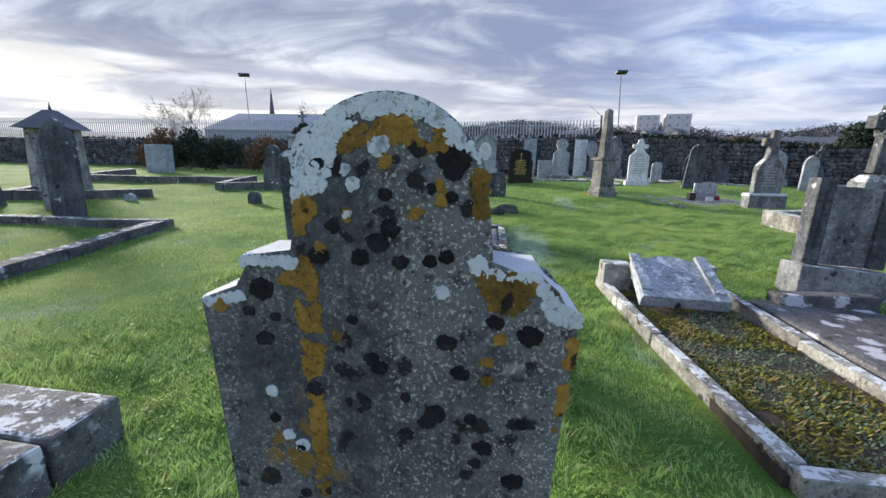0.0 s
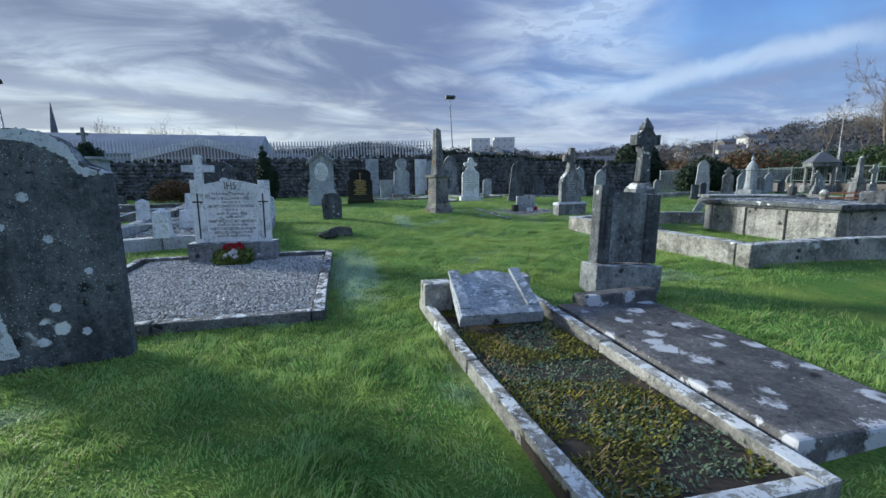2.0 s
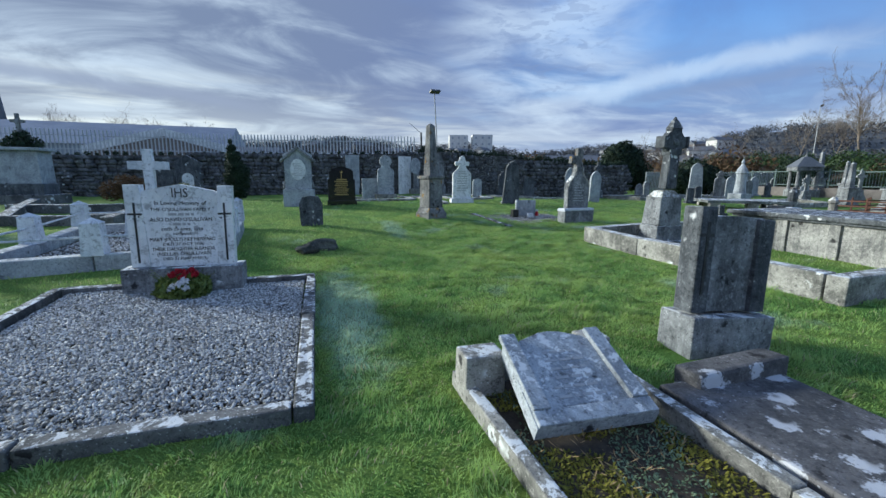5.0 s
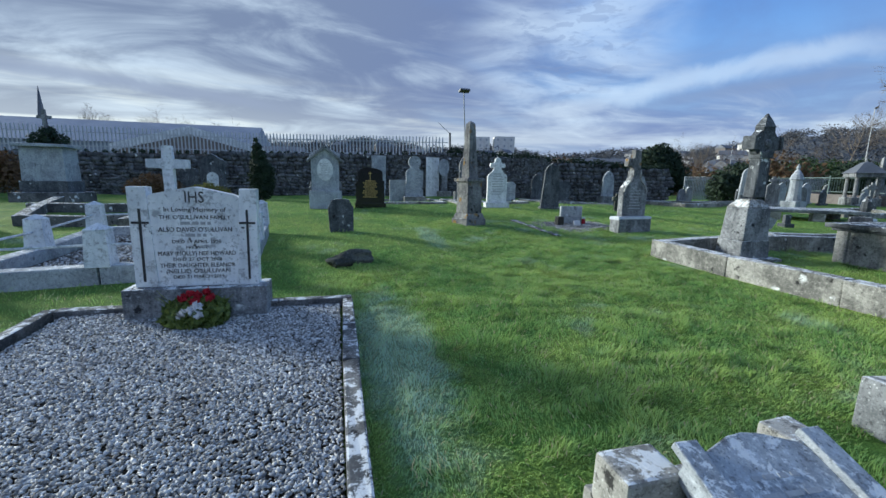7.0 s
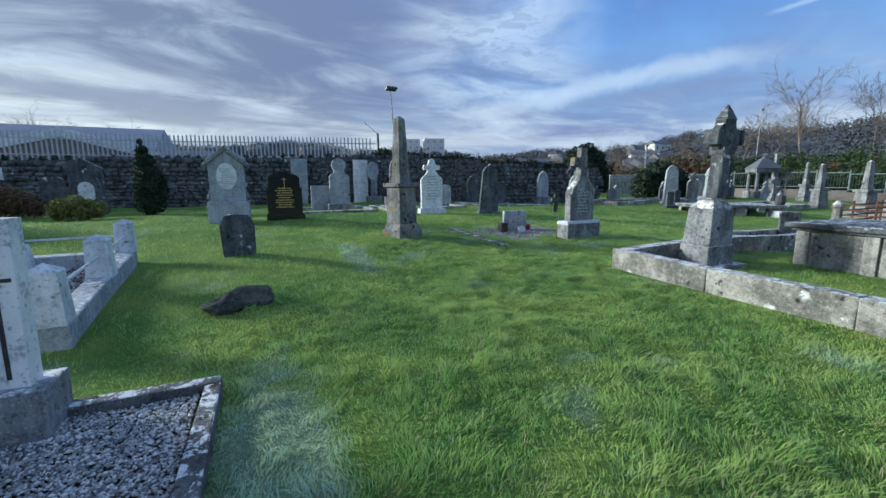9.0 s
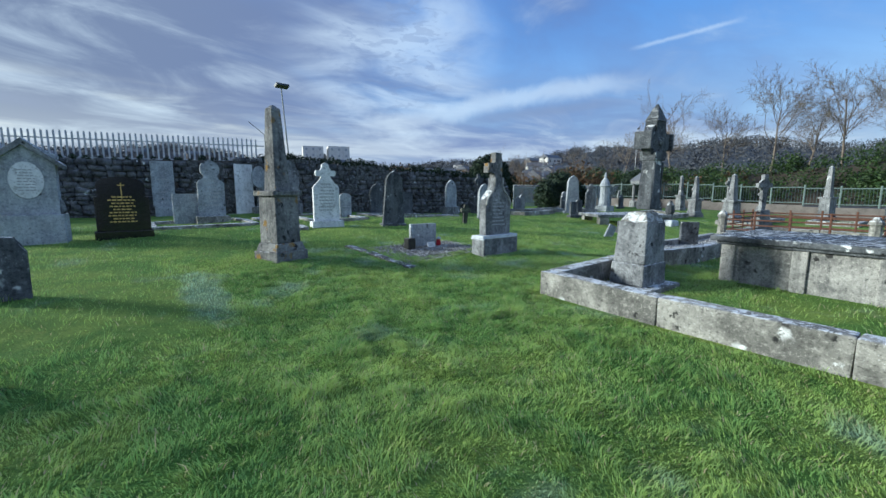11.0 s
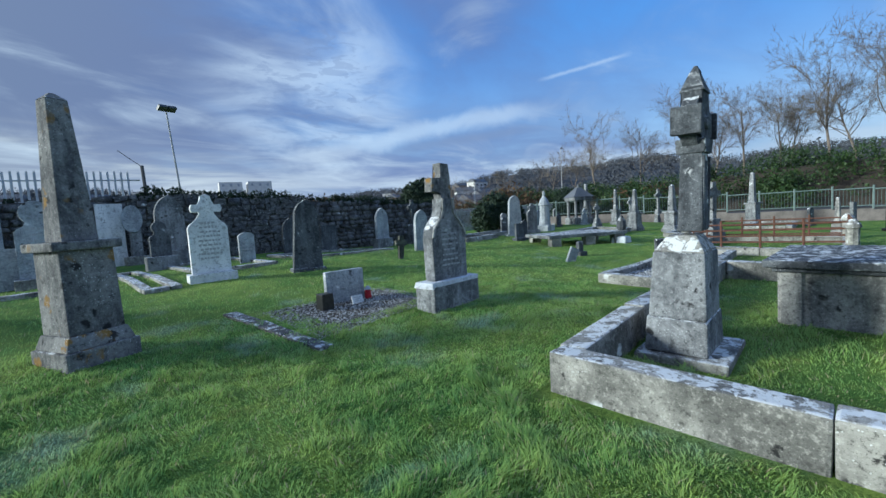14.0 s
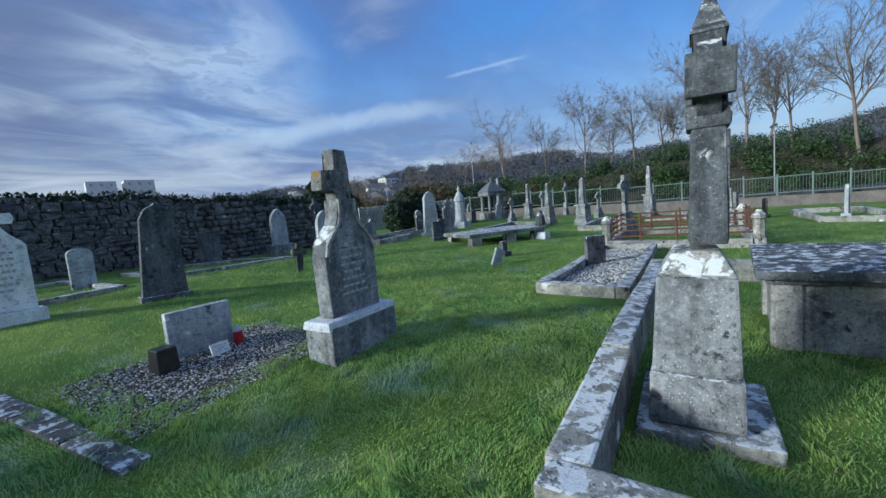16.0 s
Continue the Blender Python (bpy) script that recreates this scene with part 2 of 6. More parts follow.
def plain(name, a, b, rough=0.6, scale=14.0, metal=0.0, bump=0.15, spec=0.4, translucent=0.0):
    m, N = material(name)
    c = N.n("ShaderNodeTexCoord").outputs["Object"]
    f = N.noise(c, scale, 5, 0.6)
    f2 = N.noise(c, scale * 7, 3, 0.6)
    col = N.mix(N.step(N.math("MULTIPLY_ADD", f2, 0.4, N.math("MULTIPLY", f, 0.7)), 0.38, 0.70), a, b)
    finish(N, col, rough, f2, bump, 0.005, metal, translucent, spec)
    return m


M_BLACK = plain("polished black granite", (0.008, 0.008, 0.010), (0.018, 0.018, 0.02), 0.12, 40, bump=0.0, spec=0.5)
M_GOLD = plain("gilt lettering", (0.55, 0.38, 0.12), (0.62, 0.45, 0.18), 0.4, 30, 0.6)
M_LETTER = plain("black lettering", (0.02, 0.02, 0.022), (0.05, 0.05, 0.055), 0.6)
M_FADED = plain("faded lettering", (0.32, 0.33, 0.35), (0.42, 0.43, 0.45), 0.8)
M_STEEL = plain("galvanised steel", (0.36, 0.39, 0.43), (0.50, 0.53, 0.57), 0.5, 6, 0.2)
M_POLE = plain("grey lamp pole", (0.28, 0.29, 0.31), (0.38, 0.39, 0.41), 0.5, 5, 0.3)
M_LAMP = plain("dark lamp housing", (0.05, 0.05, 0.055), (0.09, 0.09, 0.095), 0.5, 5)
M_RUST = plain("rusted iron", (0.07, 0.032, 0.022), (0.15, 0.07, 0.048), 0.85, 20)
M_GREENRAIL = plain("grey green railing", (0.12, 0.17, 0.165), (0.19, 0.24, 0.235), 0.6, 6)
M_RED = plain("red petals", (0.32, 0.01, 0.02), (0.55, 0.03, 0.05), 0.6, 30, translucent=0.2)
M_PETAL = plain("white petals", (0.62, 0.62, 0.66), (0.78, 0.78, 0.80), 0.6, 30, translucent=0.2)
M_WREATH = plain("wreath leaves", (0.06, 0.10, 0.025), (0.20, 0.24, 0.05), 0.6, 30, translucent=0.25)
M_PLASTIC = plain("black plastic vase", (0.012, 0.012, 0.014), (0.03, 0.03, 0.03), 0.35)
M_BARK = plain("bare bark", (0.13, 0.105, 0.085), (0.24, 0.20, 0.165), 0.9, 5)
M_TWIG = plain("winter twigs", (0.17, 0.12, 0.09), (0.28, 0.20, 0.15), 0.9, 2)
M_IVY = plain("ivy leaves", (0.014, 0.034, 0.010), (0.055, 0.10, 0.025), 0.55, 1.2, translucent=0.2)
M_CYPRESS = plain("dark evergreen foliage", (0.010, 0.022, 0.014), (0.028, 0.05, 0.024), 0.8, 3, translucent=0.1)
M_SHRUB = plain("yellow green foliage", (0.10, 0.11, 0.02), (0.22, 0.22, 0.06), 0.7, 6, translucent=0.2)
M_BRACKEN = plain("brown dead bracken", (0.07, 0.045, 0.025), (0.16, 0.10, 0.055), 0.9, 5, translucent=0.15)
M_SOIL = plain("dark soil", (0.03, 0.025, 0.02), (0.07, 0.055, 0.04), 0.95, 8, bump=0.5)
M_MOSS = plain("moss", (0.08, 0.085, 0.014), (0.25, 0.23, 0.035), 0.95, 5, translucent=0.15)
M_MOSSPALE = plain("pale green weeds", (0.08, 0.12, 0.06), (0.22, 0.29, 0.19), 0.9, 6, translucent=0.2)
M_DRY = plain("dry stalks", (0.20, 0.13, 0.06), (0.36, 0.26, 0.13), 0.9, 9)
M_ROOFSLATE = plain("slate roof", (0.10, 0.11, 0.13), (0.17, 0.18, 0.21), 0.7, 0.6)
M_SHEET = plain("grey metal roof", (0.22, 0.25, 0.32), (0.30, 0.33, 0.40), 0.6, 0.3)
M_RENDER = plain("pale rendered wall", (0.62, 0.60, 0.57), (0.76, 0.75, 0.72), 0.9, 0.5)
M_GLASSDARK = plain("dark window", (0.03, 0.035, 0.045), (0.06, 0.07, 0.085), 0.15, 1.0, bump=0)
M_GLASSPALE = plain("curtained window", (0.34, 0.36, 0.40), (0.42, 0.44, 0.47), 0.3, 1.0, bump=0)
M_ROAD = plain("asphalt", (0.045, 0.045, 0.05), (0.075, 0.075, 0.078), 0.9, 1.5)
# distance haze is put into this colour as a pale blue-grey
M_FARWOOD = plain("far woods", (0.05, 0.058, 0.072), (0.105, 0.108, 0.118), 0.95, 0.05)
M_STREETSTONE = plain("roadside wall", (0.13, 0.115, 0.11), (0.22, 0.195, 0.185), 0.9, 2.0)


def grass_color(N, c):
    a = N.noise(c, 0.9, 6, 0.72, 0.5)
    b = N.noise(c, 4.5, 5, 0.65, 0.3)
    col = N.mix(N.step(a, 0.36, 0.66), (0.115, 0.225, 0.048), (0.26, 0.35, 0.075))
    col = N.mix(N.math("MULTIPLY", N.step(b, 0.58, 0.76), 0.55), col, (0.38, 0.34, 0.10))
    col = N.mix(N.math("MULTIPLY", N.step(N.noise(c, 1.1, 3), 0.57, 0.74), 0.5), col, (0.34, 0.42, 0.32))
    # grey, matted grass: beside the gravel plot and over a sunken ledger
    for cx, cy, wx, wy, k in ((0.66, 6.6, 0.40, 1.7, 0.5), (2.2, 12.1, 0.28, 1.25, 0.4)):
        d = N.n("ShaderNodeVectorMath", op="LENGTH")
        N.put(d.inputs[0], N.vmath("MULTIPLY", N.vmath("SUBTRACT", c, (cx, cy, 0.0)), (1 / wx, 1 / wy, 0.0)))
        ragged = N.math("ADD", d.outputs["Value"], N.math("MULTIPLY_ADD", N.noise(c, 3.5, 5, 0.7), 1.6, -0.8))
        col = N.mix(N.math("MULTIPLY", N.step(ragged, 1.15, 0.5), k), col, (0.36, 0.46, 0.40))
    return col


def grass_ground():
    m, N = material("lawn")
    c = N.n("ShaderNodeNewGeometry").outputs["Position"]
    col = grass_color(N, c)
    f = N.noise(N.scaled(c, (1, 1, 0.3)), 55, 4, 0.7)
    near = N.mix(N.math("MULTIPLY", N.step(f, 0.56, 0.36), 0.6), col, (0.04, 0.09, 0.015))
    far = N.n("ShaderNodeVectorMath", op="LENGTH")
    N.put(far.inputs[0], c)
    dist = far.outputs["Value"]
    # far hillsides: woods colour with blue-grey haze painted in, from 55 m outwards
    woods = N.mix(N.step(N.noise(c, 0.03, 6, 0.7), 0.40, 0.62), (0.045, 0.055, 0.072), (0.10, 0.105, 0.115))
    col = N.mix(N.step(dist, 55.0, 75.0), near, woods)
    finish(N, col, 0.95, f, 0.9, 0.03, 0, 0, 0.15)
    return m


def grass_blade():
    m, N = material("grass blades")
    c = N.n("ShaderNodeNewGeometry").outputs["Position"]
    r = N.n("ShaderNodeNewGeometry").outputs["Random Per Island"]
    col = grass_color(N, c)
    col = N.mix(N.math("MULTIPLY", r, 0.45), col, (0.30, 0.38, 0.08))
    col = N.mix(N.step(r, 0.93, 0.96), col, (0.32, 0.28, 0.13))
    col = N.mix(1.0, col, N.scaled(col, (1.80, 1.83, 2.30)))
    nrm = N.vmath("NORMALIZE", N.vmath("ADD", N.scaled(N.n("ShaderNodeNewGeometry").outputs["Normal"], (0.45, 0.45, 0.45)), (0.0, 0.0, 0.8)))
    p = N.n("ShaderNodeBsdfPrincipled")
    N.put(p.inputs["Base Color"], col)
    p.inputs["Roughness"].default_value, p.inputs["Specular IOR Level"].default_value = 0.55, 0.25
    N.put(p.inputs["Normal"], nrm)
    tr = N.n("ShaderNodeBsdfTranslucent")
    N.put(tr.inputs[0], col)
    mx = N.n("ShaderNodeMixShader")
    mx.inputs[0].default_value = 0.30
    N.put(mx.inputs[1], p.outputs[0])
    N.put(mx.inputs[2], tr.outputs[0])
    N.put(N.n("ShaderNodeOutputMaterial").inputs[0], mx.outputs[0])
    return m


M_LAWN, M_BLADE = grass_ground(), grass_blade()


def gravel_mat():
    m, N = material("gravel chippings")
    r = N.n("ShaderNodeNewGeometry").outputs["Random Per Island"]
    c = N.n("ShaderNodeTexCoord").outputs["Object"]
    col = N.mix(N.math("POWER", r, 1.3), (0.12, 0.12, 0.12), (0.74, 0.74, 0.74))
    col = N.mix(N.math("MULTIPLY", N.step(N.noise(c, 3, 4), 0.55, 0.7), 0.35), col, (0.20, 0.17, 0.14))
    finish(N, col, 0.8, N.noise(c, 90, 2), 0.3, 0.004)
    return m


M_GRAVEL = gravel_mat()


# ---- geometry helpers ----
def clamp(v, lo, hi):
    return min(max(v, lo), hi)


def hump(x, y, cx, cy, r):
    return math.exp(-((x - cx) ** 2 + (y - cy) ** 2) / r)


def ground_z(x, y):
    """Height of the lawn: it climbs gently towards the boundary wall; far off the land rises into hills."""
    z = 0.022 * clamp(y, -4, 12) + 0.05 * clamp(y - 12, 0, 7) + 0.012 * clamp(x, -6, 9)
    z += 0.1 * hump(x, y, 0.5, 13, 8) - 0.09 * hump(x, y, 5, 9.5, 8) - 0.2 * clamp((x - 8) / 6, 0, 1)
    z += 0.018 * (math.sin(1.7 * x + 0.6 * y) + math.sin(1.1 * y - 0.8 * x + 2))
    r = math.hypot(x, y)
    if r > 60:
        az = math.degrees(math.atan2(x, y))
        rise = 0.068 + 0.010 * math.sin(az * 0.11 + 1) + 0.016 * clamp((az - 40) / 25, 0, 1) - 0.045 * clamp((-az - 22) / 14, 0, 1) + 0.006 * math.sin(az * 0.37)
        k = clamp((r - 60) / 300, 0, 1)
        z += r * rise * k * k * (3 - 2 * k)
    return z


def mesh_from(name, bm, mat):
    me = bpy.data.meshes.new(name)
    bm.normal_update()
    bm.to_mesh(me)
    bm.free()
    if mat:
        me.materials.append(mat)
    return me


def part(name, bm, mat, parent, label=""):
    ob = new(name, mesh_from(name, bm, mat))
    ob.parent = parent
    if label:
        ob["label"] = label
    return ob


def raw_mesh(name, verts, faces, mat, smooth=False):
    """A mesh from numpy arrays; faces all of one size."""
    verts, faces = np.asarray(verts, dtype=np.float32), np.asarray(faces, dtype=np.int32)
    me = bpy.data.meshes.new(name)
    n, k = faces.shape
    me.vertices.add(len(verts))
    me.vertices.foreach_set("co", verts.ravel())
    me.loops.add(n * k)
    me.loops.foreach_set("vertex_index", faces.ravel())
    me.polygons.add(n)
    me.polygons.foreach_set("loop_start", np.arange(0, n * k, k, dtype=np.int32))
    me.polygons.foreach_set("loop_total", np.full(n, k, dtype=np.int32))
    if smooth:
        me.polygons.foreach_set("use_smooth", np.ones(n, dtype=bool))
    me.update(calc_edges=True)
    me.validate()
    me.materials.append(mat)
    return me


def thing(name, x, y, z=None, rz=0.0, rx=0.0, ry=0.0, label="", category="", group="", kind=""):
    """An Empty at the thing's base; its parts hang under it."""
    ob = new(name)
    ob.empty_display_size = 0.1
    ob.matrix_world = pose(x, y, ground_z(x, y) if z is None else z, rx, ry, rz)
    return tagged(ob, label, category, group, kind)


def box(bm, x0, x1, y0, y1, z0, z1, bevel=0.0, jitter=0.0, taper=0.0, rng=random):
    """A box, tapered towards its top, with worn edges."""
    cx, cy = (x0 + x1) / 2, (y0 + y1) / 2
    vs = []
    for z in (z0, z1):
        k = 1 - taper if z == z1 else 1
        for x, y in ((x0, y0), (x1, y0), (x1, y1), (x0, y1)):
            vs.append(bm.verts.new((cx + (x - cx) * k + rng.uniform(-jitter, jitter), cy + (y - cy) * k + rng.uniform(-jitter, jitter), z + rng.uniform(-jitter, jitter))))
    fs = [bm.faces.new([vs[i] for i in f]) for f in ((3, 2, 1, 0), (4, 5, 6, 7), (0, 1, 5, 4), (1, 2, 6, 5), (2, 3, 7, 6), (3, 0, 4, 7))]
    if bevel:
        es = {e for f in fs for e in f.edges}
        bmesh.ops.bevel(bm, geom=list(es), offset=bevel, segments=2, affect="EDGES", profile=0.6)
    return bm


def boxed(*a, **k):
    return box(bmesh.new(), *a, **k)


def prism(bm, pts, y0, y1, bevel=0.012):
    """A flat outline in x, z (counter-clockwise) given depth from y0 to y1 with softened rims."""
    a = [bm.verts.new((x, y0, z)) for x, z in pts]
    b = [bm.verts.new((x, y1, z)) for x, z in pts]
    n = len(pts)
    front, back = bm.faces.new(a), bm.faces.new(b[::-1])
    for i in range(n):
        bm.faces.new((a[(i + 1) % n], a[i], b[i], b[(i + 1) % n]))
    if bevel:
        es = list(set(front.edges) | set(back.edges))
        bmesh.ops.bevel(bm, geom=es, offset=bevel, segments=2, affect="EDGES", profile=0.6)
    bmesh.ops.recalc_face_normals(bm, faces=bm.faces[:])
    return bm


def prismed(pts, y0, y1, bevel=0.012):
    return prism(bmesh.new(), pts, y0, y1, bevel)


def mirror(half):
    """A whole outline from its right half, bottom to top."""
    return list(half) + [(-x, z) for x, z in reversed(half) if x > 1e-4]


def arc(cx, cz, r, a0, a1, n, sz=1.0):
    return [(cx + r * math.cos(radians(a0 + (a1 - a0) * i / n)), cz + sz * r * math.sin(radians(a0 + (a1 - a0) * i / n))) for i in range(n + 1)]


def lathe(bm, rings, cx=0, cy=0, sides=12):
    """A turned body from (radius, z) rings."""
    prev = None
    for r, z in rings:
        ring = [bm.verts.new((cx + r * math.cos(2 * math.pi * i / sides), cy + r * math.sin(2 * math.pi * i / sides), z)) for i in range(sides)]
        if prev:
            for i in range(sides):
                bm.faces.new((prev[i], prev[(i + 1) % sides], ring[(i + 1) % sides], ring[i]))
        else:
            bm.faces.new(ring[::-1])
        prev = ring
    bm.faces.new(prev)
    return bm


def rod(bm, a, b, r0, r1=None, sides=6):
    a, b = Vector(a), Vector(b)
    r1 = r0 if r1 is None else r1
    d = (b - a).normalized()
    u = d.orthogonal().normalized()
    v = d.cross(u)
    ra = [bm.verts.new(a + (u * math.cos(t) + v * math.sin(t)) * r0) for t in [2 * math.pi * i / sides for i in range(sides)]]
    rb = [bm.verts.new(b + (u * math.cos(t) + v * math.sin(t)) * r1) for t in [2 * math.pi * i / sides for i in range(sides)]]
    for i in range(sides):
        bm.faces.new((ra[i], ra[(i + 1) % sides], rb[(i + 1) % sides], rb[i]))
    bm.faces.new(ra[::-1])
    bm.faces.new(rb)
    return bm


def lettering(text, size, width=None, depth=0.003):
    """Raised letters as a bmesh that stands upright and faces -y, centred on x, its foot at z 0."""
    cu = bpy.data.curves.new("letters", "FONT")
    cu.body, cu.size, cu.extrude, cu.align_x, cu.resolution_u = text, size, depth, "CENTER", 2
    ob = bpy.data.objects.new("letters", cu)
    me = bpy.data.meshes.new_from_object(ob)
    bm = bmesh.new()
    bm.from_mesh(me)
    bpy.data.objects.remove(ob)
    bpy.data.curves.remove(cu)
    bpy.data.meshes.remove(me)
    k = 1.0
    if width and bm.verts:
        w = max(v.co.x for v in bm.verts) - min(v.co.x for v in bm.verts)
        k = width / w
    bm.transform(Matrix.Rotation(radians(90), 4, "X") @ Matrix.Diagonal((k, 1, 1, 1)))
    return bm


def moved(bm, x=0, y=0, z=0, rx=0, ry=0, rz=0):
    bm.transform(pose(x, y, z, rx, ry, rz))
    return bm


def text_bars(rows, z0, dz, width, y, rng, h=0.018):
    """Writing too small to read: short raised bars, line by line."""
    bm = bmesh.new()
    for i in range(rows):
        w = width * rng.uniform(0.6, 1.0)
        x = -w / 2
        while x < w / 2 - 0.02:
            l = rng.uniform(0.03, 0.09)
            box(bm, x, min(x + l, w / 2), y - 0.003, y + 0.002, z0 - i * dz, z0 - i * dz + h)
            x += l + 0.02
    return bm


# ---- outlines of headstones (right halves) ----
def half_round(w, h, neck=1.0):
    return mirror([(w / 2, -0.3)] + arc(0, h - w / 2, w / 2, 0, 90, 10))


def half_low_round(w, h):
    return mirror([(w / 2, -0.3), (w / 2, h * 0.86)] + [(w / 2 * math.cos(radians(a)), h * 0.86 + h * 0.14 * math.sin(radians(a))) for a in range(10, 91, 10)])


def half_gothic(w, h):
    s = h - 0.75 * w
    return mirror([(w / 2, -0.3), (w / 2, s), (w * 0.47, s + 0.2 * w), (w * 0.38, s + 0.42 * w), (w * 0.22, s + 0.62 * w), (0, h)])


def half_taper(w, h):
    return mirror([(w / 2, -0.3), (w * 0.37, h - w * 0.42), (w * 0.26, h - w * 0.18), (0, h)])


def half_ogee(w, h):
    s = h - 0.95 * w
    return mirror([(w / 2, -0.3), (w / 2, s), (w * 0.42, s + 0.10 * w), (w * 0.27, s + 0.17 * w), (w * 0.22, s + 0.28 * w)] + arc(0, s + 0.56 * w, 0.36 * w, -38, 90, 9))


def half_cross_top(w, h):
    s = h - 0.95 * w
    return mirror([(w / 2, -0.3), (w / 2, s), (w * 0.44, s + 0.10 * w), (w * 0.28, s + 0.22 * w), (w * 0.17, s + 0.38 * w), (w * 0.17, s + 0.46 * w), (w * 0.36, s + 0.44 * w), (w * 0.40, s + 0.55 * w),
                   (w * 0.36, s + 0.66 * w), (w * 0.2, s + 0.64 * w), (w * 0.13, s + 0.76 * w), (w * 0.13, s + 0.88 * w), (0, h)])


def half_gable(w, h):
    s = h - 0.42 * w
    return mirror([(w / 2, -0.3), (w / 2, s), (w * 0.55, s + 0.02), (w * 0.55, s + 0.08), (0, h)])


def half_clipped(w, h):
    """Cut corners below a low square head."""
    return mirror([(w * 0.46, -0.2), (w * 0.5, h * 0.74), (w * 0.36, h * 0.90), (w * 0.34, h * 0.97), (0.0, h)])


def half_flat(w, h):
    return mirror([(w / 2, -0.3), (w / 2, h * 0.985), (w * 0.49, h), (0, h)])


def cross_outline(w, h, t, arm):
    """A plain Latin cross; arm is the height of the arms' middle."""
    return mirror([(t / 2, -0.2), (t / 2, arm - t / 2), (w / 2, arm - t / 2), (w / 2, arm + t / 2), (t / 2, arm + t / 2), (t / 2, h), (0, h)])


def headstone(x, y, w, h, outline, mat, label, thick=0.12, base=None, base_mat=None, rz=0, rx=0, ry=0, text=0, text_mat=None, group="gravestones", name="headstone", z=None):
    """An upright slab, often on a base block, with the lines of its inscription."""
    e = thing(name, x, y, z, rz, rx, ry, label, "gravestone", group)
    if base:
        bw, bd, bh = base
        part("base", boxed(-bw / 2, bw / 2, -bd / 2, bd / 2, -0.25, bh, 0.015, 0.006), base_mat or mat, e)
        bm = prismed([(px, pz if pz > 0 else 0.0) for px, pz in outline(w, h - bh)], -thick / 2, thick / 2)
        moved(bm, z=bh)
    else:
        bm = prismed(outline(w, h), -thick / 2, thick / 2)
    part("slab", bm, mat, e)
    if text:
        rng = random.Random(int(x * 91 + y * 17))
        tagged(part("inscription", text_bars(text, h * 0.66, h * 0.5 / text / 1.1, w * 0.62, -thick / 2, rng, h * 0.022), text_mat or M_FADED, e, "small worn lettering"), kind="stuff")
    return e


def obelisk(x, y, w, h, mat, label, ped=0.42, shaft=0.42, rz=0, rx=0, ry=0, group="gravestones"):
    """A stepped base, a pedestal with a cornice and a tapering shaft."""
    e = thing("obelisk_monument", x, y, None, rz, rx, ry, label, "monument", group)
    part("base", boxed(-w / 2, w / 2, -w / 2, w / 2, -0.25, 0.16, 0.02, 0.005), mat, e)
    bm = boxed(-w * 0.46, w * 0.46, -w * 0.46, w * 0.46, 0.16, 0.30, 0.012, 0.0, 0.14)
    part("moulding", bm, mat, e)
    part("pedestal", boxed(-w * 0.37, w * 0.37, -w * 0.37, w * 0.37, 0.30, h * ped - 0.05, 0.01, 0.003, 0.05), mat, e)
    part("cornice", boxed(-w * 0.45, w * 0.45, -w * 0.45, w * 0.45, h * ped - 0.05, h * ped + 0.04, 0.02), mat, e)
    bm = boxed(-w * shaft / 2, w * shaft / 2, -w * shaft / 2, w * shaft / 2, h * ped + 0.04, h - w * 0.1, 0.01, 0.003, 0.42)
    r = w * shaft / 2 * 0.58
    box(bm, -r, r, -r, r, h - w * 0.1, h, 0.004, 0.0, 0.75)
    part("shaft", bm, mat, e)
    return e


def celtic_cross(x, y, h, mat, label, w=0.4, rz=0, ry=0, group="gravestones", ring=True):
    e = thing("celtic_cross", x, y, None, rz, 0, ry, label, "gravestone", group)
    part("base", boxed(-w * 0.75, w * 0.75, -w * 0.6, w * 0.6, -0.2, h * 0.22, 0.02, 0.006, 0.18), mat, e)
    part("pedestal", boxed(-w * 0.5, w * 0.5, -w * 0.42, w * 0.42, h * 0.22, h * 0.40, 0.015, 0.004, 0.2), mat, e)
    top = h * 0.60
    part("cross", moved(prismed(cross_outline(w * 1.25, top, w * 0.36, top * 0.70), -w * 0.16, w * 0.16), z=h * 0.40), mat, e)
    if ring:
        bm = bmesh.new()
        n, ro, ri, zc = 20, w * 0.48, w * 0.36, h * 0.40 + top * 0.70
        vs = [[bm.verts.new((r * math.cos(2 * math.pi * i / n), yy, zc + r * math.sin(2 * math.pi * i / n))) for r, yy in ((ro, -w * 0.1), (ro, w * 0.1), (ri, w * 0.1), (ri, -w * 0.1))] for i in range(n)]
        for i in range(n):
            for k in range(4):
                bm.faces.new((vs[i][k], vs[i][(k + 1) % 4], vs[(i + 1) % n][(k + 1) % 4], vs[(i + 1) % n][k]))
        bmesh.ops.recalc_face_normals(bm, faces=bm.faces[:])
        part("ring", bm, mat, e)
    return e


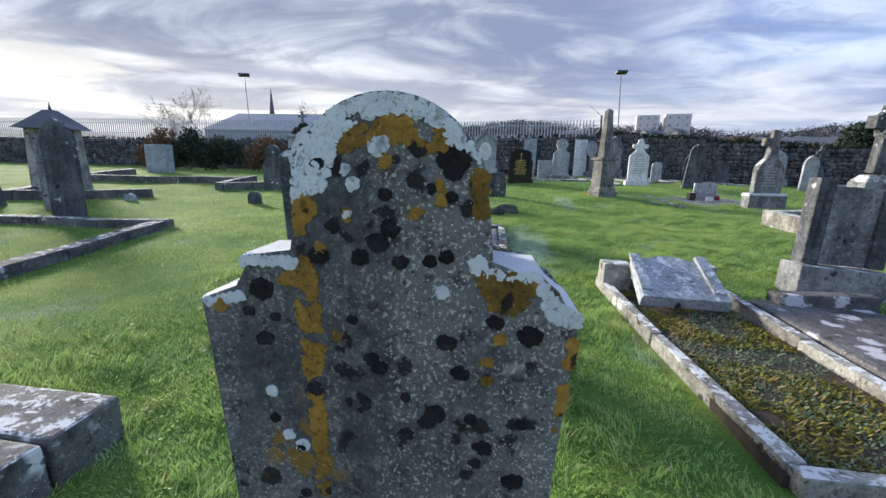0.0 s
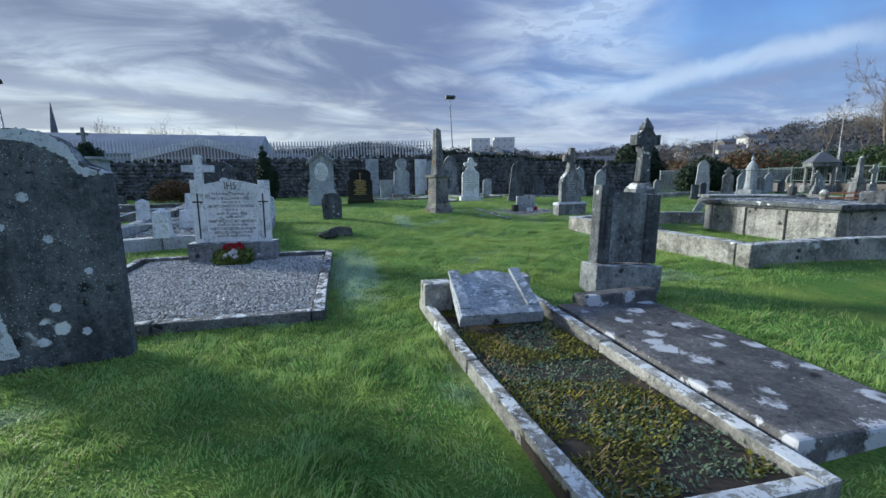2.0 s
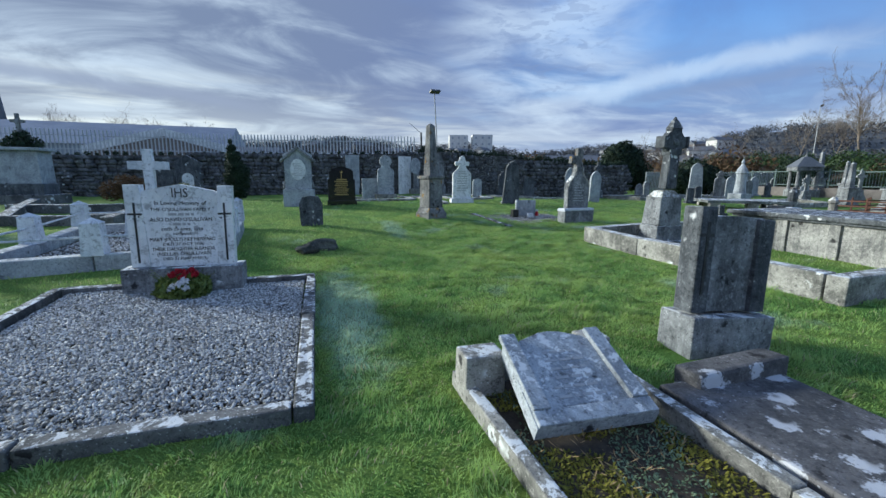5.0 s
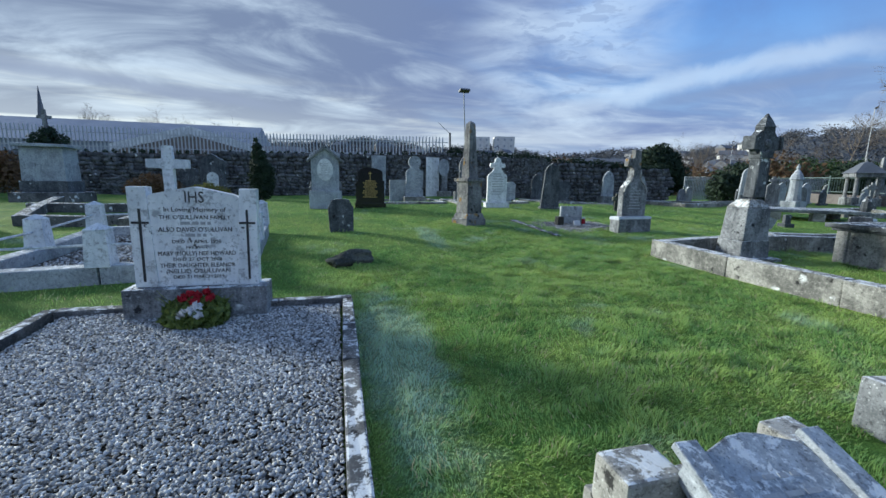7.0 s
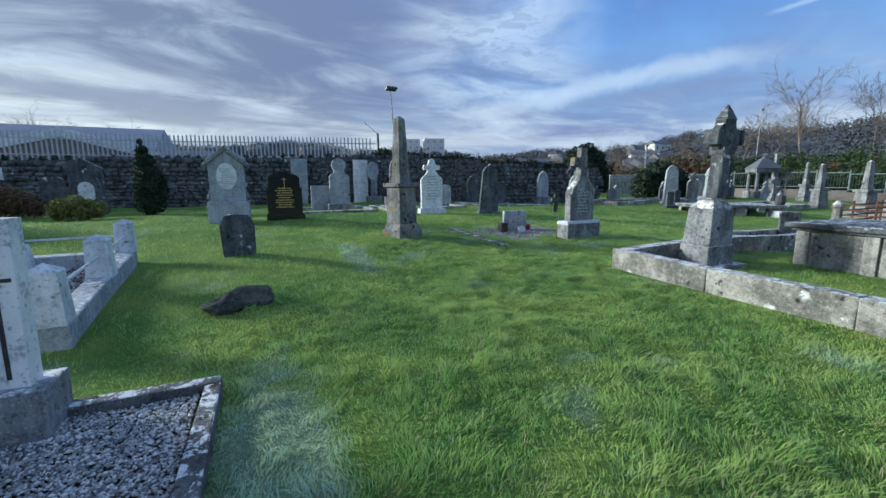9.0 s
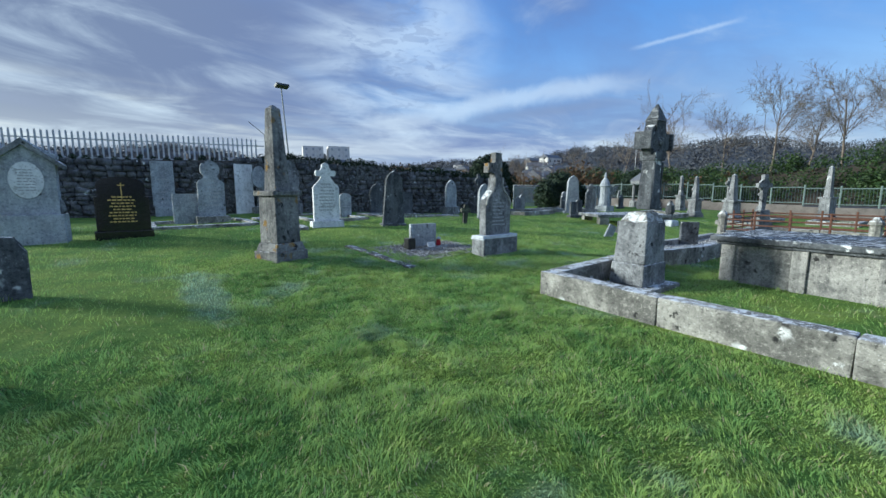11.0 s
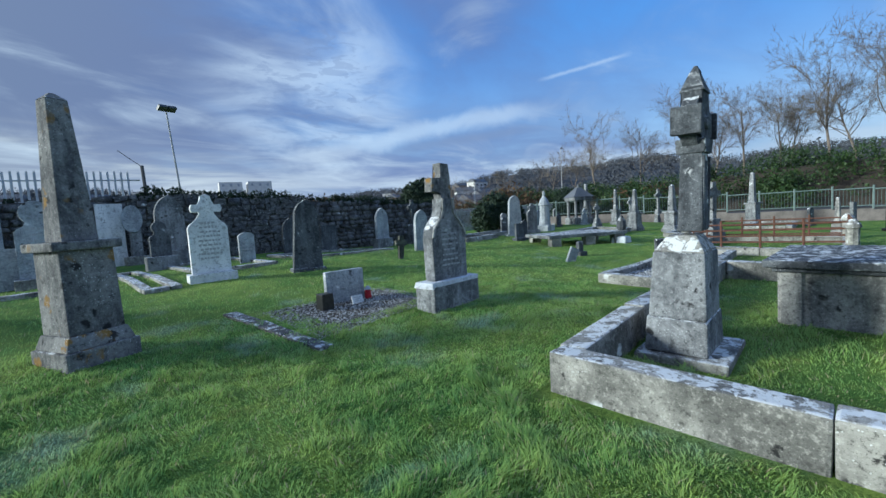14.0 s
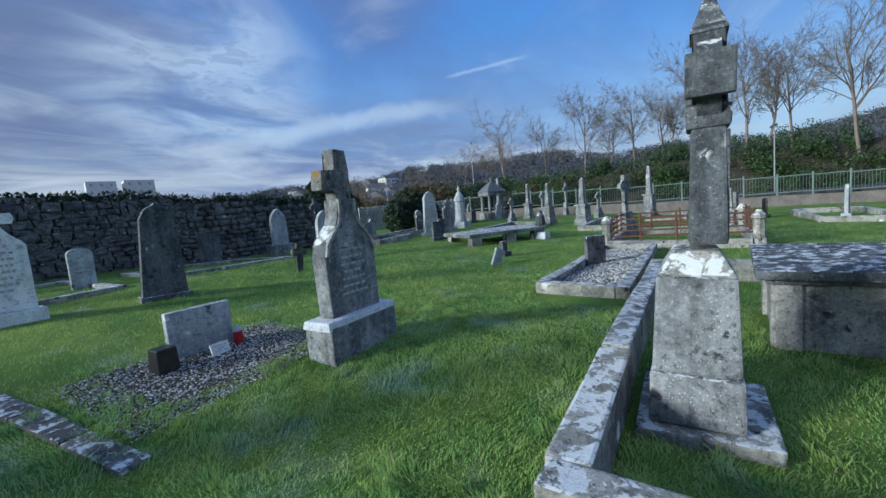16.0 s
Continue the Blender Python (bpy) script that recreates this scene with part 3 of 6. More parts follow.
def kerb_run(parent, pts, width, height, mat, piece=1.4, rng=None, name="kerb_stone", closed=False, sink=0.2):
    """Kerb stones laid end to end along a line, each one a little out of true."""
    rng = rng or random.Random(5)
    inv = parent.matrix_world.inverted()
    pairs = list(zip(pts, pts[1:] + ([pts[0]] if closed else [])))[: len(pts) if closed else len(pts) - 1]
    for (ax, ay), (bx, by) in pairs:
        L = math.hypot(bx - ax, by - ay)
        n = max(1, round(L / piece))
        ang = math.atan2(by - ay, bx - ax)
        for i in range(n):
            s0, s1 = L * i / n + 0.006, L * (i + 1) / n - 0.006
            if i == 0:
                s0 -= width / 2 - 0.004 if len(pts) > 2 else 0
            if i == n - 1:
                s1 -= width / 2 + 0.004 if len(pts) > 2 else 0
            mx, my = ax + math.cos(ang) * (s0 + s1) / 2, ay + math.sin(ang) * (s0 + s1) / 2
            hl = (s1 - s0) / 2
            bm = boxed(-hl, hl, -width / 2, width / 2, -sink, height, min(0.022, width * 0.12), 0.008, 0.0, rng)
            e0, e1 = ground_z(mx - math.cos(ang) * hl, my - math.sin(ang) * hl), ground_z(mx + math.cos(ang) * hl, my + math.sin(ang) * hl)
            ob = part(name, bm, mat, parent)
            ob.matrix_local = inv @ (Matrix.Translation((mx, my, (e0 + e1) / 2)) @ Matrix.Rotation(ang + rng.uniform(-0.006, 0.006), 4, "Z") @ Matrix.Rotation(-math.atan2(e1 - e0, 2 * hl), 4, "Y"))


def inside(pts, x, z):
    hit = False
    for (ax, az), (bx, bz) in zip(pts, pts[1:] + pts[:1]):
        if (az > z) != (bz > z) and x < (bx - ax) * (z - az) / (bz - az) + ax:
            hit = not hit
    return hit


def crust(parent, name, pts, size, mat, y, seed, label):
    """A ragged skin of lichen on a face, grown from many small overlapping scales within the outline pts (x, z)."""
    rng = random.Random(seed)
    x0, x1 = min(p[0] for p in pts), max(p[0] for p in pts)
    z0, z1 = min(p[1] for p in pts), max(p[1] for p in pts)
    bm = bmesh.new()
    made = 0
    for i in range(min(5000, 40 + int((x1 - x0) * (z1 - z0) / size ** 2 * 1.6))):
        x, z = rng.uniform(x0, x1), rng.uniform(z0, z1)
        if not inside(pts, x, z) or noise.noise((x * 22, z * 22, seed)) < (-0.22 if mat is M_OCHRE else -0.55):
            continue
        q, n, yy = size * rng.uniform(0.5, 1.5), 7, y - rng.uniform(0.0012, 0.0045)
        turn = rng.uniform(0, 1)
        ring = [bm.verts.new((x + q * rng.uniform(0.7, 1.2) * math.cos(turn + 6.283 * k / n), yy, z + q * rng.uniform(0.7, 1.2) * math.sin(turn + 6.283 * k / n))) for k in range(n)]
        foot = [bm.verts.new((v.co.x, y + 0.002, v.co.z)) for v in ring]
        bm.faces.new(ring)
        for k in range(n):
            bm.faces.new((ring[k], foot[k], foot[(k + 1) % n], ring[(k + 1) % n]))
        made += 1
    bmesh.ops.recalc_face_normals(bm, faces=bm.faces[:])
    return tagged(part(name, bm, mat, parent, label), kind="stuff")


def leaf_cloud(rng, centers, radii, count, size, flat=1.0):
    """Many small leaf quads on and in a set of soft balls; uneven outline, gaps between."""
    c = np.asarray(centers, float)
    r = np.asarray(radii, float)
    w = r ** 2 / np.sum(r ** 2)
    idx = rng.choice(len(c), count, p=w)
    d = rng.normal(size=(count, 3))
    d /= np.linalg.norm(d, axis=1)[:, None]
    rad = r[idx] * (0.55 + 0.5 * rng.random(count))
    p = c[idx] + d * rad[:, None] * np.array([1, 1, flat])
    u = rng.normal(size=(count, 3))
    u /= np.linalg.norm(u, axis=1)[:, None]
    v = np.cross(u, d + 0.4 * rng.normal(size=(count, 3)))
    v /= np.linalg.norm(v, axis=1)[:, None] + 1e-6
    s = (size * (0.6 + 0.8 * rng.random(count)))[:, None]
    verts = np.stack([p - u * s, p + v * s * 0.5, p + u * s, p - v * s * 0.5], 1).reshape(-1, 3)
    return verts, np.arange(count * 4).reshape(-1, 4)


def branches(rng, height, spread, levels=4, kids=5, lean=0.0, r0=0.13):
    """Limbs and twigs as tapered three- to five-sided rods: lists of vertices and quads."""
    verts, quads = [], []

    def limb(a, d, length, r, level):
        segs = 4 if level < 2 else 2
        sides = 5 if level == 0 else 3
        pts, p, dd = [], a.copy(), d.copy()
        for i in range(segs + 1):
            pts.append((p.copy(), r * (1 - 0.62 * i / segs), dd.copy()))
            dd = dd + rng.normal(size=3) * (0.09 if level == 0 else 0.2)
            dd[2] += 0.05
            dd /= np.linalg.norm(dd)
            p = p + dd * length / segs
        start = len(verts)
        for q, rr, di in pts:
            u = np.cross(di, [0.3, 0.9, 0.2])
            u /= np.linalg.norm(u)
            v = np.cross(di, u)
            for k in range(sides):
                t = 2 * math.pi * k / sides
                verts.append(q + (u * math.cos(t) + v * math.sin(t)) * rr)
        for i in range(segs):
            for k in range(sides):
                quads.append((start + i * sides + k, start + i * sides + (k + 1) % sides, start + (i + 1) * sides + (k + 1) % sides, start + (i + 1) * sides + k))
        if level < levels:
            n = kids + (8 if level == 0 else 0)
            for j in range(n):
                f = rng.uniform(0.30 if level == 0 else 0.2, 1.0)
                i = min(int(f * segs), segs - 1)
                q = pts[i][0] + (pts[i + 1][0] - pts[i][0]) * (f * segs - i)
                az = rng.uniform(0, 2 * math.pi)
                u = np.cross(pts[i][2], [math.cos(az), math.sin(az), 0.13])
                u /= np.linalg.norm(u) + 1e-6
                nd = pts[i][2] * rng.uniform(0.5, 0.9) + u * rng.uniform(0.45, 0.95) * spread
                nd /= np.linalg.norm(nd)
                limb(q, nd, length * rng.uniform(0.38, 0.62), max(pts[i][1] * 0.5, 0.011), level + 1)

    limb(np.zeros(3) - np.array([0, 0, 0.3]), np.array([lean, 0.0, 1.0]) / math.hypot(lean, 1), height * 0.72, r0, 0)
    return verts, quads


TREES = {}


def bare_tree(x, y, h, label, seed=1, z=None, rz=0, spread=0.7, kids=5):
    """A leafless tree: trunk and limbs down to fine twigs."""
    key = seed % 3
    if key not in TREES:
        rng = np.random.default_rng(40 + key)
        v, q = branches(rng, 10.0, spread, 4, kids)
        TREES[key] = raw_mesh("crown", v, q, M_BARK)
    e = thing("bare_tree", x, y, z, rz, 0, 0, label, "tree", "bare winter trees")
    ob = new("crown", TREES[key])
    ob.parent = e
    ob.scale = (h / 10,) * 3
    return e


# ---- ground ----
def ground_sheet():
    """One sheet: fine over the graveyard, coarser towards the far hills."""
    rings = [0.0] + [0.5 * i for i in range(1, 60)] + [30 * 1.13 ** i for i in range(1, 42)]
    sides = 144
    verts, faces = [(4.0, 9.0, ground_z(4, 9))], []
    for r in rings[1:]:
        for k in range(sides):
            a = 2 * math.pi * k / sides
            x, y = 4 + r * math.sin(a), 9 + r * math.cos(a)
            verts.append((x, y, ground_z(x, y)))
    for i in range(1, len(rings) - 1):
        b0, b1 = 1 + (i - 1) * sides, 1 + i * sides
        for k in range(sides):
            faces.append((b0 + k, b1 + k, b1 + (k + 1) % sides, b0 + (k + 1) % sides))
    for k in range(0, sides, 2):
        faces.append((0, 1 + k, 1 + (k + 1) % sides, 1 + (k + 2) % sides))
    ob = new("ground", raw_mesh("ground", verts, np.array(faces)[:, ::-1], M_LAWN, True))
    return tagged(ob, "uneven green lawn rising gently to a boundary wall", "ground", kind="structure")


ground_sheet()


# ---- boundary wall and palisade fence ----
def wall_y(x):
    return 27.4 - 0.25 * (x - 2.6) if x > -4 else 29.05 - 0.03 * (x + 4)


def wall_top(x):
    return clamp(2.92 + 0.02 * (x + 5), 2.6, 3.16) if x < 8 else clamp(3.16 - 0.07 * (x - 8), 2.3, 3.16)


WALL_X0, WALL_X1 = -44.0, 19.0
wall_turn = math.atan(-0.25)


def boundary_wall():
    core = thing("wall_north", 0, wall_y(0), 0, label="old rubble stone boundary wall with ivy on its coping", category="wall", kind="structure")
    bm = bmesh.new()
    n = 40
    xs = [WALL_X0 + (WALL_X1 - WALL_X0) * i / n for i in range(n + 1)]
    for a, b in zip(xs, xs[1:]):
        vs = [bm.verts.new((x, wall_y(x) - wall_y(0) + dy, z)) for x, dy in ((a, 0), (b, 0), (b, 0.45), (a, 0.45)) for z in (0.0, wall_top(x) - 0.05)]
        for f in ((0, 2, 3, 1), (2, 4, 5, 3), (4, 6, 7, 5), (6, 0, 1, 7), (1, 3, 5, 7)):
            bm.faces.new([vs[i] for i in f])
    part("mortar_core", bm, M_MORTAR, core)
    return core


north_wall = boundary_wall()


def palisade(x0, x1, step, label):
    """Upright pales with split points on two rails, standing behind the wall."""
    e = thing("palisade_fence", x0, wall_y(x0) + 0.75, 0, label=label, category="fence")
    ox, oy = x0, wall_y(x0) + 0.75
    pale = bmesh.new()
    prism(pale, mirror([(0.034, -1.6), (0.034, 0.0), (0.018, 0.10), (0.0, 0.04)]), -0.012, 0.012, 0)
    me = mesh_from("pale", pale, M_STEEL)
    rng = random.Random(3)
    n = int((x1 - x0) / step)
    far = bmesh.new()
    for i in range(n):
        x = x0 + i * step
        z = 4.08 + rng.uniform(-0.012, 0.012)
        if x > x1 - 290 * step:
            ob = new("pale", me)
            ob.parent = e
            ob.location = (x - ox, wall_y(x) + 0.75 - oy, z)
            ob.rotation_euler = (0, radians(rng.uniform(-0.6, 0.6)), 0)
        else:
            b2 = bmesh.new()
            b2.from_mesh(me)
            moved(b2, x - ox, wall_y(x) + 0.75 - oy, z)
            tmp = bpy.data.meshes.new("tmp")
            b2.to_mesh(tmp)
            b2.free()
            far.from_mesh(tmp)
            bpy.data.meshes.remove(tmp)
    tagged(part("far_pales", far, M_STEEL, e), kind="stuff")
    for z in (3.84, 3.1):
        for a, b in ((x0, -4.0), (-4.0, x1)):
            part("rail", rod(bmesh.new(), (a - ox, wall_y(a) - wall_y(x0) + 0.03, z), (b - ox, wall_y(b) - wall_y(x0) + 0.03, z), 0.025), M_STEEL, e)
    return e


palisade(-44.0, 6.7, 0.19, "galvanised steel palisade fence behind the stone wall")

# ---- the lichened headstone the walk begins at ----
first = thing("headstone", -0.19, 0.765, 0.0, rx=0, rz=0, label="dark headstone with stepped shoulders, rounded head and orange lichen", category="gravestone", group="gravestones")
outline = [(0.325, -0.2), (0.322, 0.80), (0.351, 1.185), (0.338, 1.20), (0.300, 1.222), (0.272, 1.265), (0.179, 1.268), (0.178, 1.39)] + arc(0, 1.387, 0.177, 6, 174, 20) + [(-0.178, 1.39), (-0.170, 1.273), (-0.277, 1.273), (-0.285, 1.20), (-0.375, 1.182), (-0.335, 0.75), (-0.325, -0.2)]
part("slab", prismed(outline, -0.075, 0.075, 0.012), M_FIRST, first)
rim = arc(0, 1.387, 0.173, 186, 20, 30)
inner = [(0.143, 1.471), (0.108, 1.477), (0.095, 1.507), (0.025, 1.528), (-0.047, 1.516), (-0.080, 1.489), (-0.098, 1.442), (-0.113, 1.398), (-0.165, 1.380)]
crust(first, "lichen_crust", rim + inner, 0.0045, M_CRUST, -0.0745, 1, "white lichen crust round the head")
OCHRE = [[(-0.089, 1.474), (-0.070, 1.500), (0.0, 1.520), (0.040, 1.536), (0.10, 1.503), (0.108, 1.472), (0.08, 1.466), (0.05, 1.480), (0.017, 1.480), (-0.02, 1.49), (-0.073, 1.462)],
         [(-0.172, 1.385), (-0.135, 1.392), (-0.120, 1.362), (-0.158, 1.335), (-0.150, 1.290), (-0.165, 1.280)],
         [(-0.216, 1.217), (-0.160, 1.272), (-0.132, 1.257), (-0.135, 1.200), (-0.125, 1.100), (-0.135, 1.000), (-0.128, 0.900), (-0.125, 0.760), (-0.145, 0.760), (-0.160, 0.960), (-0.168, 1.120), (-0.180, 1.190)],
         [(0.165, 1.262), (0.272, 1.258), (0.265, 1.215), (0.232, 1.186), (0.185, 1.195), (0.165, 1.222)],
         [(0.335, 1.150), (0.346, 1.14), (0.330, 0.960), (0.314, 0.955)],
         [(0.160, 1.463), (0.175, 1.430), (0.176, 1.36), (0.160, 1.35), (0.150, 1.42)]]
for k, pts in enumerate(OCHRE):
    crust(first, "ochre_lichen", pts, 0.006, M_OCHRE, -0.0742, 2 + k, "orange lichen patch")
for k, (x, z, q) in enumerate(((-0.007, 1.451, 0.014), (-0.069, 1.354, 0.012), (0.055, 1.357, 0.013), (-0.122, 1.291, 0.012), (0.101, 1.412, 0.012), (0.098, 1.385, 0.009), (0.21, 1.135, 0.010), (0.185, 1.085, 0.011), (0.19, 1.05, 0.009), (-0.33, 1.17, 0.012), (-0.1, 1.12, 0.009), (-0.30, 1.10, 0.009))):
    crust(first, "ochre_spot", arc(x, z, q, 0, 330, 11), 0.0045, M_OCHRE, -0.0742, 60 + k, "orange lichen spot")
for k, (x, z, q) in enumerate(((-0.014, 1.475, 0.017), (-0.074, 1.434, 0.008), (-0.060, 1.408, 0.010), (-0.072, 1.355, 0.005), (0.103, 1.220, 0.010), (-0.239, 0.992, 0.010), (-0.179, 0.873, 0.012), (-0.208, 0.895, 0.010), (0.165, 1.272, 0.016))):
    crust(first, "lichen_spot", arc(x, z, q, 0, 330, 11), 0.004, M_CRUST, -0.0743, 10 + k, "white lichen spot")
rr = random.Random(77)
SOOT = [(0.116, 1.455, 0.026), (0.057, 1.473, 0.016), (-0.017, 1.306, 0.018), (-0.148, 1.003, 0.016), (-0.059, 0.981, 0.022), (0.093, 0.972, 0.018), (0.112, 1.121, 0.016), (-0.244, 1.206, 0.022), (0.263, 1.145, 0.020), (0.186, 0.905, 0.016), (0.248, 0.836, 0.018)]
SOOT += [(rr.uniform(-0.29, 0.29), rr.uniform(0.72, 1.18), rr.uniform(0.006, 0.015)) for k in range(22)] + [(rr.uniform(-0.13, 0.14), rr.uniform(1.26, 1.45), rr.uniform(0.008, 0.017)) for k in range(12)]
for k, (x, z, q) in enumerate(SOOT):
    crust(first, "dark_lichen_spot", [(px, z + (pz - z) * 0.8) for px, pz in arc(x, z, q, 0, 330, 11)], 0.005, M_SOOT, -0.0744, 100 + k, "black lichen spot")
for k, pts in enumerate(([(-0.282, 1.268), (-0.172, 1.268), (-0.172, 1.250), (-0.22, 1.258), (-0.282, 1.255)], [(0.180, 1.264), (0.272, 1.262), (0.280, 1.243), (0.22, 1.250), (0.178, 1.246)], [(-0.37, 1.178), (-0.285, 1.196), (-0.285, 1.182), (-0.36, 1.165)], [(0.272, 1.258), (0.30, 1.219), (0.35, 1.186), (0.348, 1.165), (0.30, 1.175), (0.275, 1.215)])):
    crust(first, "lichen_crust", pts, 0.006, M_CRUST, -0.0743, 90 + k, "white lichen on a shoulder")

# ---- leaning dark headstone ----
second = thing("headstone", -1.59, 4.06, None, rz=4, ry=-1.5, label="dark weathered headstone with curved shoulders and pale streaks", category="gravestone", group="gravestones")
outline = mirror([(0.46, -0.2), (0.505, 1.40), (0.47, 1.43), (0.36, 1.46), (0.32, 1.54)] + [(0.31 * math.cos(radians(a)), 1.54 + 0.17 * math.sin(radians(a))) for a in range(15, 91, 15)])
part("slab", prismed(outline, -0.07, 0.07, 0.015), M_DARK, second)
top = [(0.31 * math.cos(radians(a)), 1.535 + 0.165 * math.sin(radians(a))) for a in range(12, 169, 6)]
low_edge = [(0.29 * math.cos(radians(a)), 1.50 + 0.12 * math.sin(radians(a)) + 0.02 * math.sin(a)) for a in range(168, 11, -6)]
crust(second, "lichen_crust", [(0.49, 1.40), (0.36, 1.45)] + top + [(-0.36, 1.45), (-0.49, 1.40), (-0.38, 1.39), (-0.32, 1.44)] + low_edge + [(0.36, 1.38)], 0.012, M_CRUST, -0.0697, 21, "white lichen along the head")
crust(second, "lichen_streak", [(-0.39, 1.38), (-0.33, 1.38), (-0.30, 1.1), (-0.285, 0.8), (-0.26, 0.45), (-0.20, 0.12), (-0.34, 0.10), (-0.29, 0.4), (-0.315, 0.8), (-0.35, 1.1)], 0.007, M_CRUST, -0.0697, 22, "pale lichen streak")
for k, (x, z, q) in enumerate(((0.10, 0.95, 0.025), (0.06, 0.45, 0.03), (-0.15, 1.05, 0.02), (0.3, 0.7, 0.02), (0.0, 1.25, 0.03), (0.22, 0.25, 0.025), (-0.05, 0.2, 0.03))):
    crust(second, "lichen_spot", arc(x, z, q, 0, 330, 11), 0.007, M_CRUST, -0.0697, 30 + k, "white lichen spot")


# ---- kerbed grave with a fallen tablet, and the ledger beside it ----
def weeds(name, parent, x0, x1, y0, y1, z, count, size, mat, seed, label=""):
    rng = np.random.default_rng(seed)
    n = count
    cx, cy = rng.uniform(x0, x1, n), rng.uniform(y0, y1, n)
    keep = np.array([noise.noise((a * 2.3, b * 2.3, seed)) > (-0.10 if mat is M_MOSS else -0.05) for a, b in zip(cx, cy)])
    cx, cy = cx[keep], cy[keep]
    n = len(cx)
    a = rng.uniform(0, 2 * math.pi, n)
    up = rng.uniform(0.1, 1.0, n)
    d = np.stack([np.cos(a), np.sin(a), up], 1) * (size * rng.uniform(0.5, 1.4, n))[:, None]
    s = np.stack([-np.sin(a), np.cos(a), np.zeros(n)], 1) * (size * 0.32 if size < 0.04 else 0.004)
    p = np.stack([cx, cy, np.full(n, z) + rng.uniform(0, size * 0.5, n)], 1)
    v = np.stack([p, p + d * 0.6 + s, p + d, p + d * 0.6 - s], 1).reshape(-1, 3)
    ob = new(name, raw_mesh(name, v, np.arange(n * 4).reshape(-1, 4), mat))
    ob.parent = parent
    ob.matrix_parent_inverse = parent.matrix_world.inverted()
    return tagged(ob, label, kind="stuff")


grave_a = thing("kerbed_grave", 1.85, 3.0, label="narrow kerbed grave overgrown with moss and weeds", category="grave")
kerb_run(grave_a, [(1.42, 1.68), (2.42, 1.64), (2.44, 4.62), (1.31, 4.62)], 0.095, 0.11, M_KERB, 1.5, random.Random(2), closed=True)
gz = ground_z(1.85, 3.0)
bm = bmesh.new()
box(bm, -0.50, 0.50, -1.30, 1.55, -0.1, 0.06)
part("soil_bed", bm, M_SOIL, grave_a)
weeds("moss", grave_a, 1.36, 2.34, 1.76, 4.4, gz + 0.055, 17000, 0.022, M_MOSS, 3, "olive green moss")
weeds("pale_weed_growth", grave_a, 1.36, 2.34, 1.76, 4.4, gz + 0.06, 8000, 0.02, M_MOSSPALE, 8, "pale green weeds")
weeds("dry_stalk_litter", grave_a, 1.40, 2.32, 1.76, 4.0, gz + 0.07, 700, 0.05, M_DRY, 5, "dry brown stalks")

tablet = thing("fallen_tablet", 1.86, 3.80, gz + 0.13, rz=-4, rx=-68, label="small grey marble tablet tilted back on a grave", category="gravestone", group="gravestones")
out = mirror([(0.39, 0.0), (0.37, 0.62), (0.25, 0.62), (0.24, 0.66), (0.08, 0.72), (0.0, 0.73)])
part("slab", prismed(out, -0.05, 0.05, 0.008), M_BLUEGREY, tablet)
for sx in (-1, 1):
    part("pilaster", boxed(sx * 0.32 - 0.055, sx * 0.32 + 0.055, -0.085, -0.045, 0.10, 0.70, 0.008), M_BLUEGREY, tablet)
part("foot_moulding", boxed(-0.38, 0.38, -0.075, -0.045, 0.0, 0.10, 0.008), M_BLUEGREY, tablet)
part("inscription", text_bars(6, 0.52, 0.07, 0.36, -0.05, random.Random(4), 0.02), M_FADED, tablet, "faint worn lettering")["kind"] = "stuff"
block = thing("kerb_block", 1.42, 4.50, label="pale stone block at the head of a kerbed grave", category="kerb")
part("block", boxed(-0.15, 0.15, -0.11, 0.11, -0.1, 0.32, 0.02, 0.01), M_KERB, block)
block2 = thing("kerb_block", 2.33, 4.52, label="pale stone block at the head of a kerbed grave", category="kerb")
part("block", boxed(-0.11, 0.11, -0.1, 0.1, -0.1, 0.30, 0.02, 0.01), M_KERB, block2)

ledger = thing("ledger_slab", 3.02, 2.95, label="flat dark ledger slab blotched with pale lichen", category="grave slab", rz=-1.5, ry=1.2)
part("slab", boxed(-0.49, 0.53, -1.15, 1.12, -0.1, 0.075, 0.02, 0.012), M_LEDGER, ledger)
step = thing("broken_step", 3.22, 4.05, label="broken dark stone step at the head of a ledger", category="stone")
part("stone", boxed(-0.45, 0.42, -0.12, 0.10, -0.1, 0.16, 0.03, 0.025), M_LEDGER, step)

third = thing("headstone", 3.64, 4.56, rz=-6, ry=2.5, rx=-2, label="grey headstone with pilasters and sunk black crosses on a block base", category="gravestone", group="gravestones")
part("base", boxed(-0.40, 0.40, -0.19, 0.19, -0.2, 0.32, 0.02, 0.008), M_GREY, third)
part("slab", prismed(mirror([(0.33, 0.34), (0.34, 1.12), (0.28, 1.14), (0.0, 1.15)]), -0.07, 0.08, 0.012), M_GREY, third)
for sx in (-1, 1):
    part("pilaster", boxed(sx * 0.29 - 0.075, sx * 0.29 + 0.075, -0.11, 0.085, 0.34, 1.22 if sx < 0 else 1.13, 0.012), M_DARK, third)
bm = prismed(cross_outline(0.11, 0.40, 0.026, 0.29), -0.004, 0.004, 0)
part("sunk_cross", moved(bm, -0.29, -0.112, 0.70), M_LETTER, third, "black sunk cross")


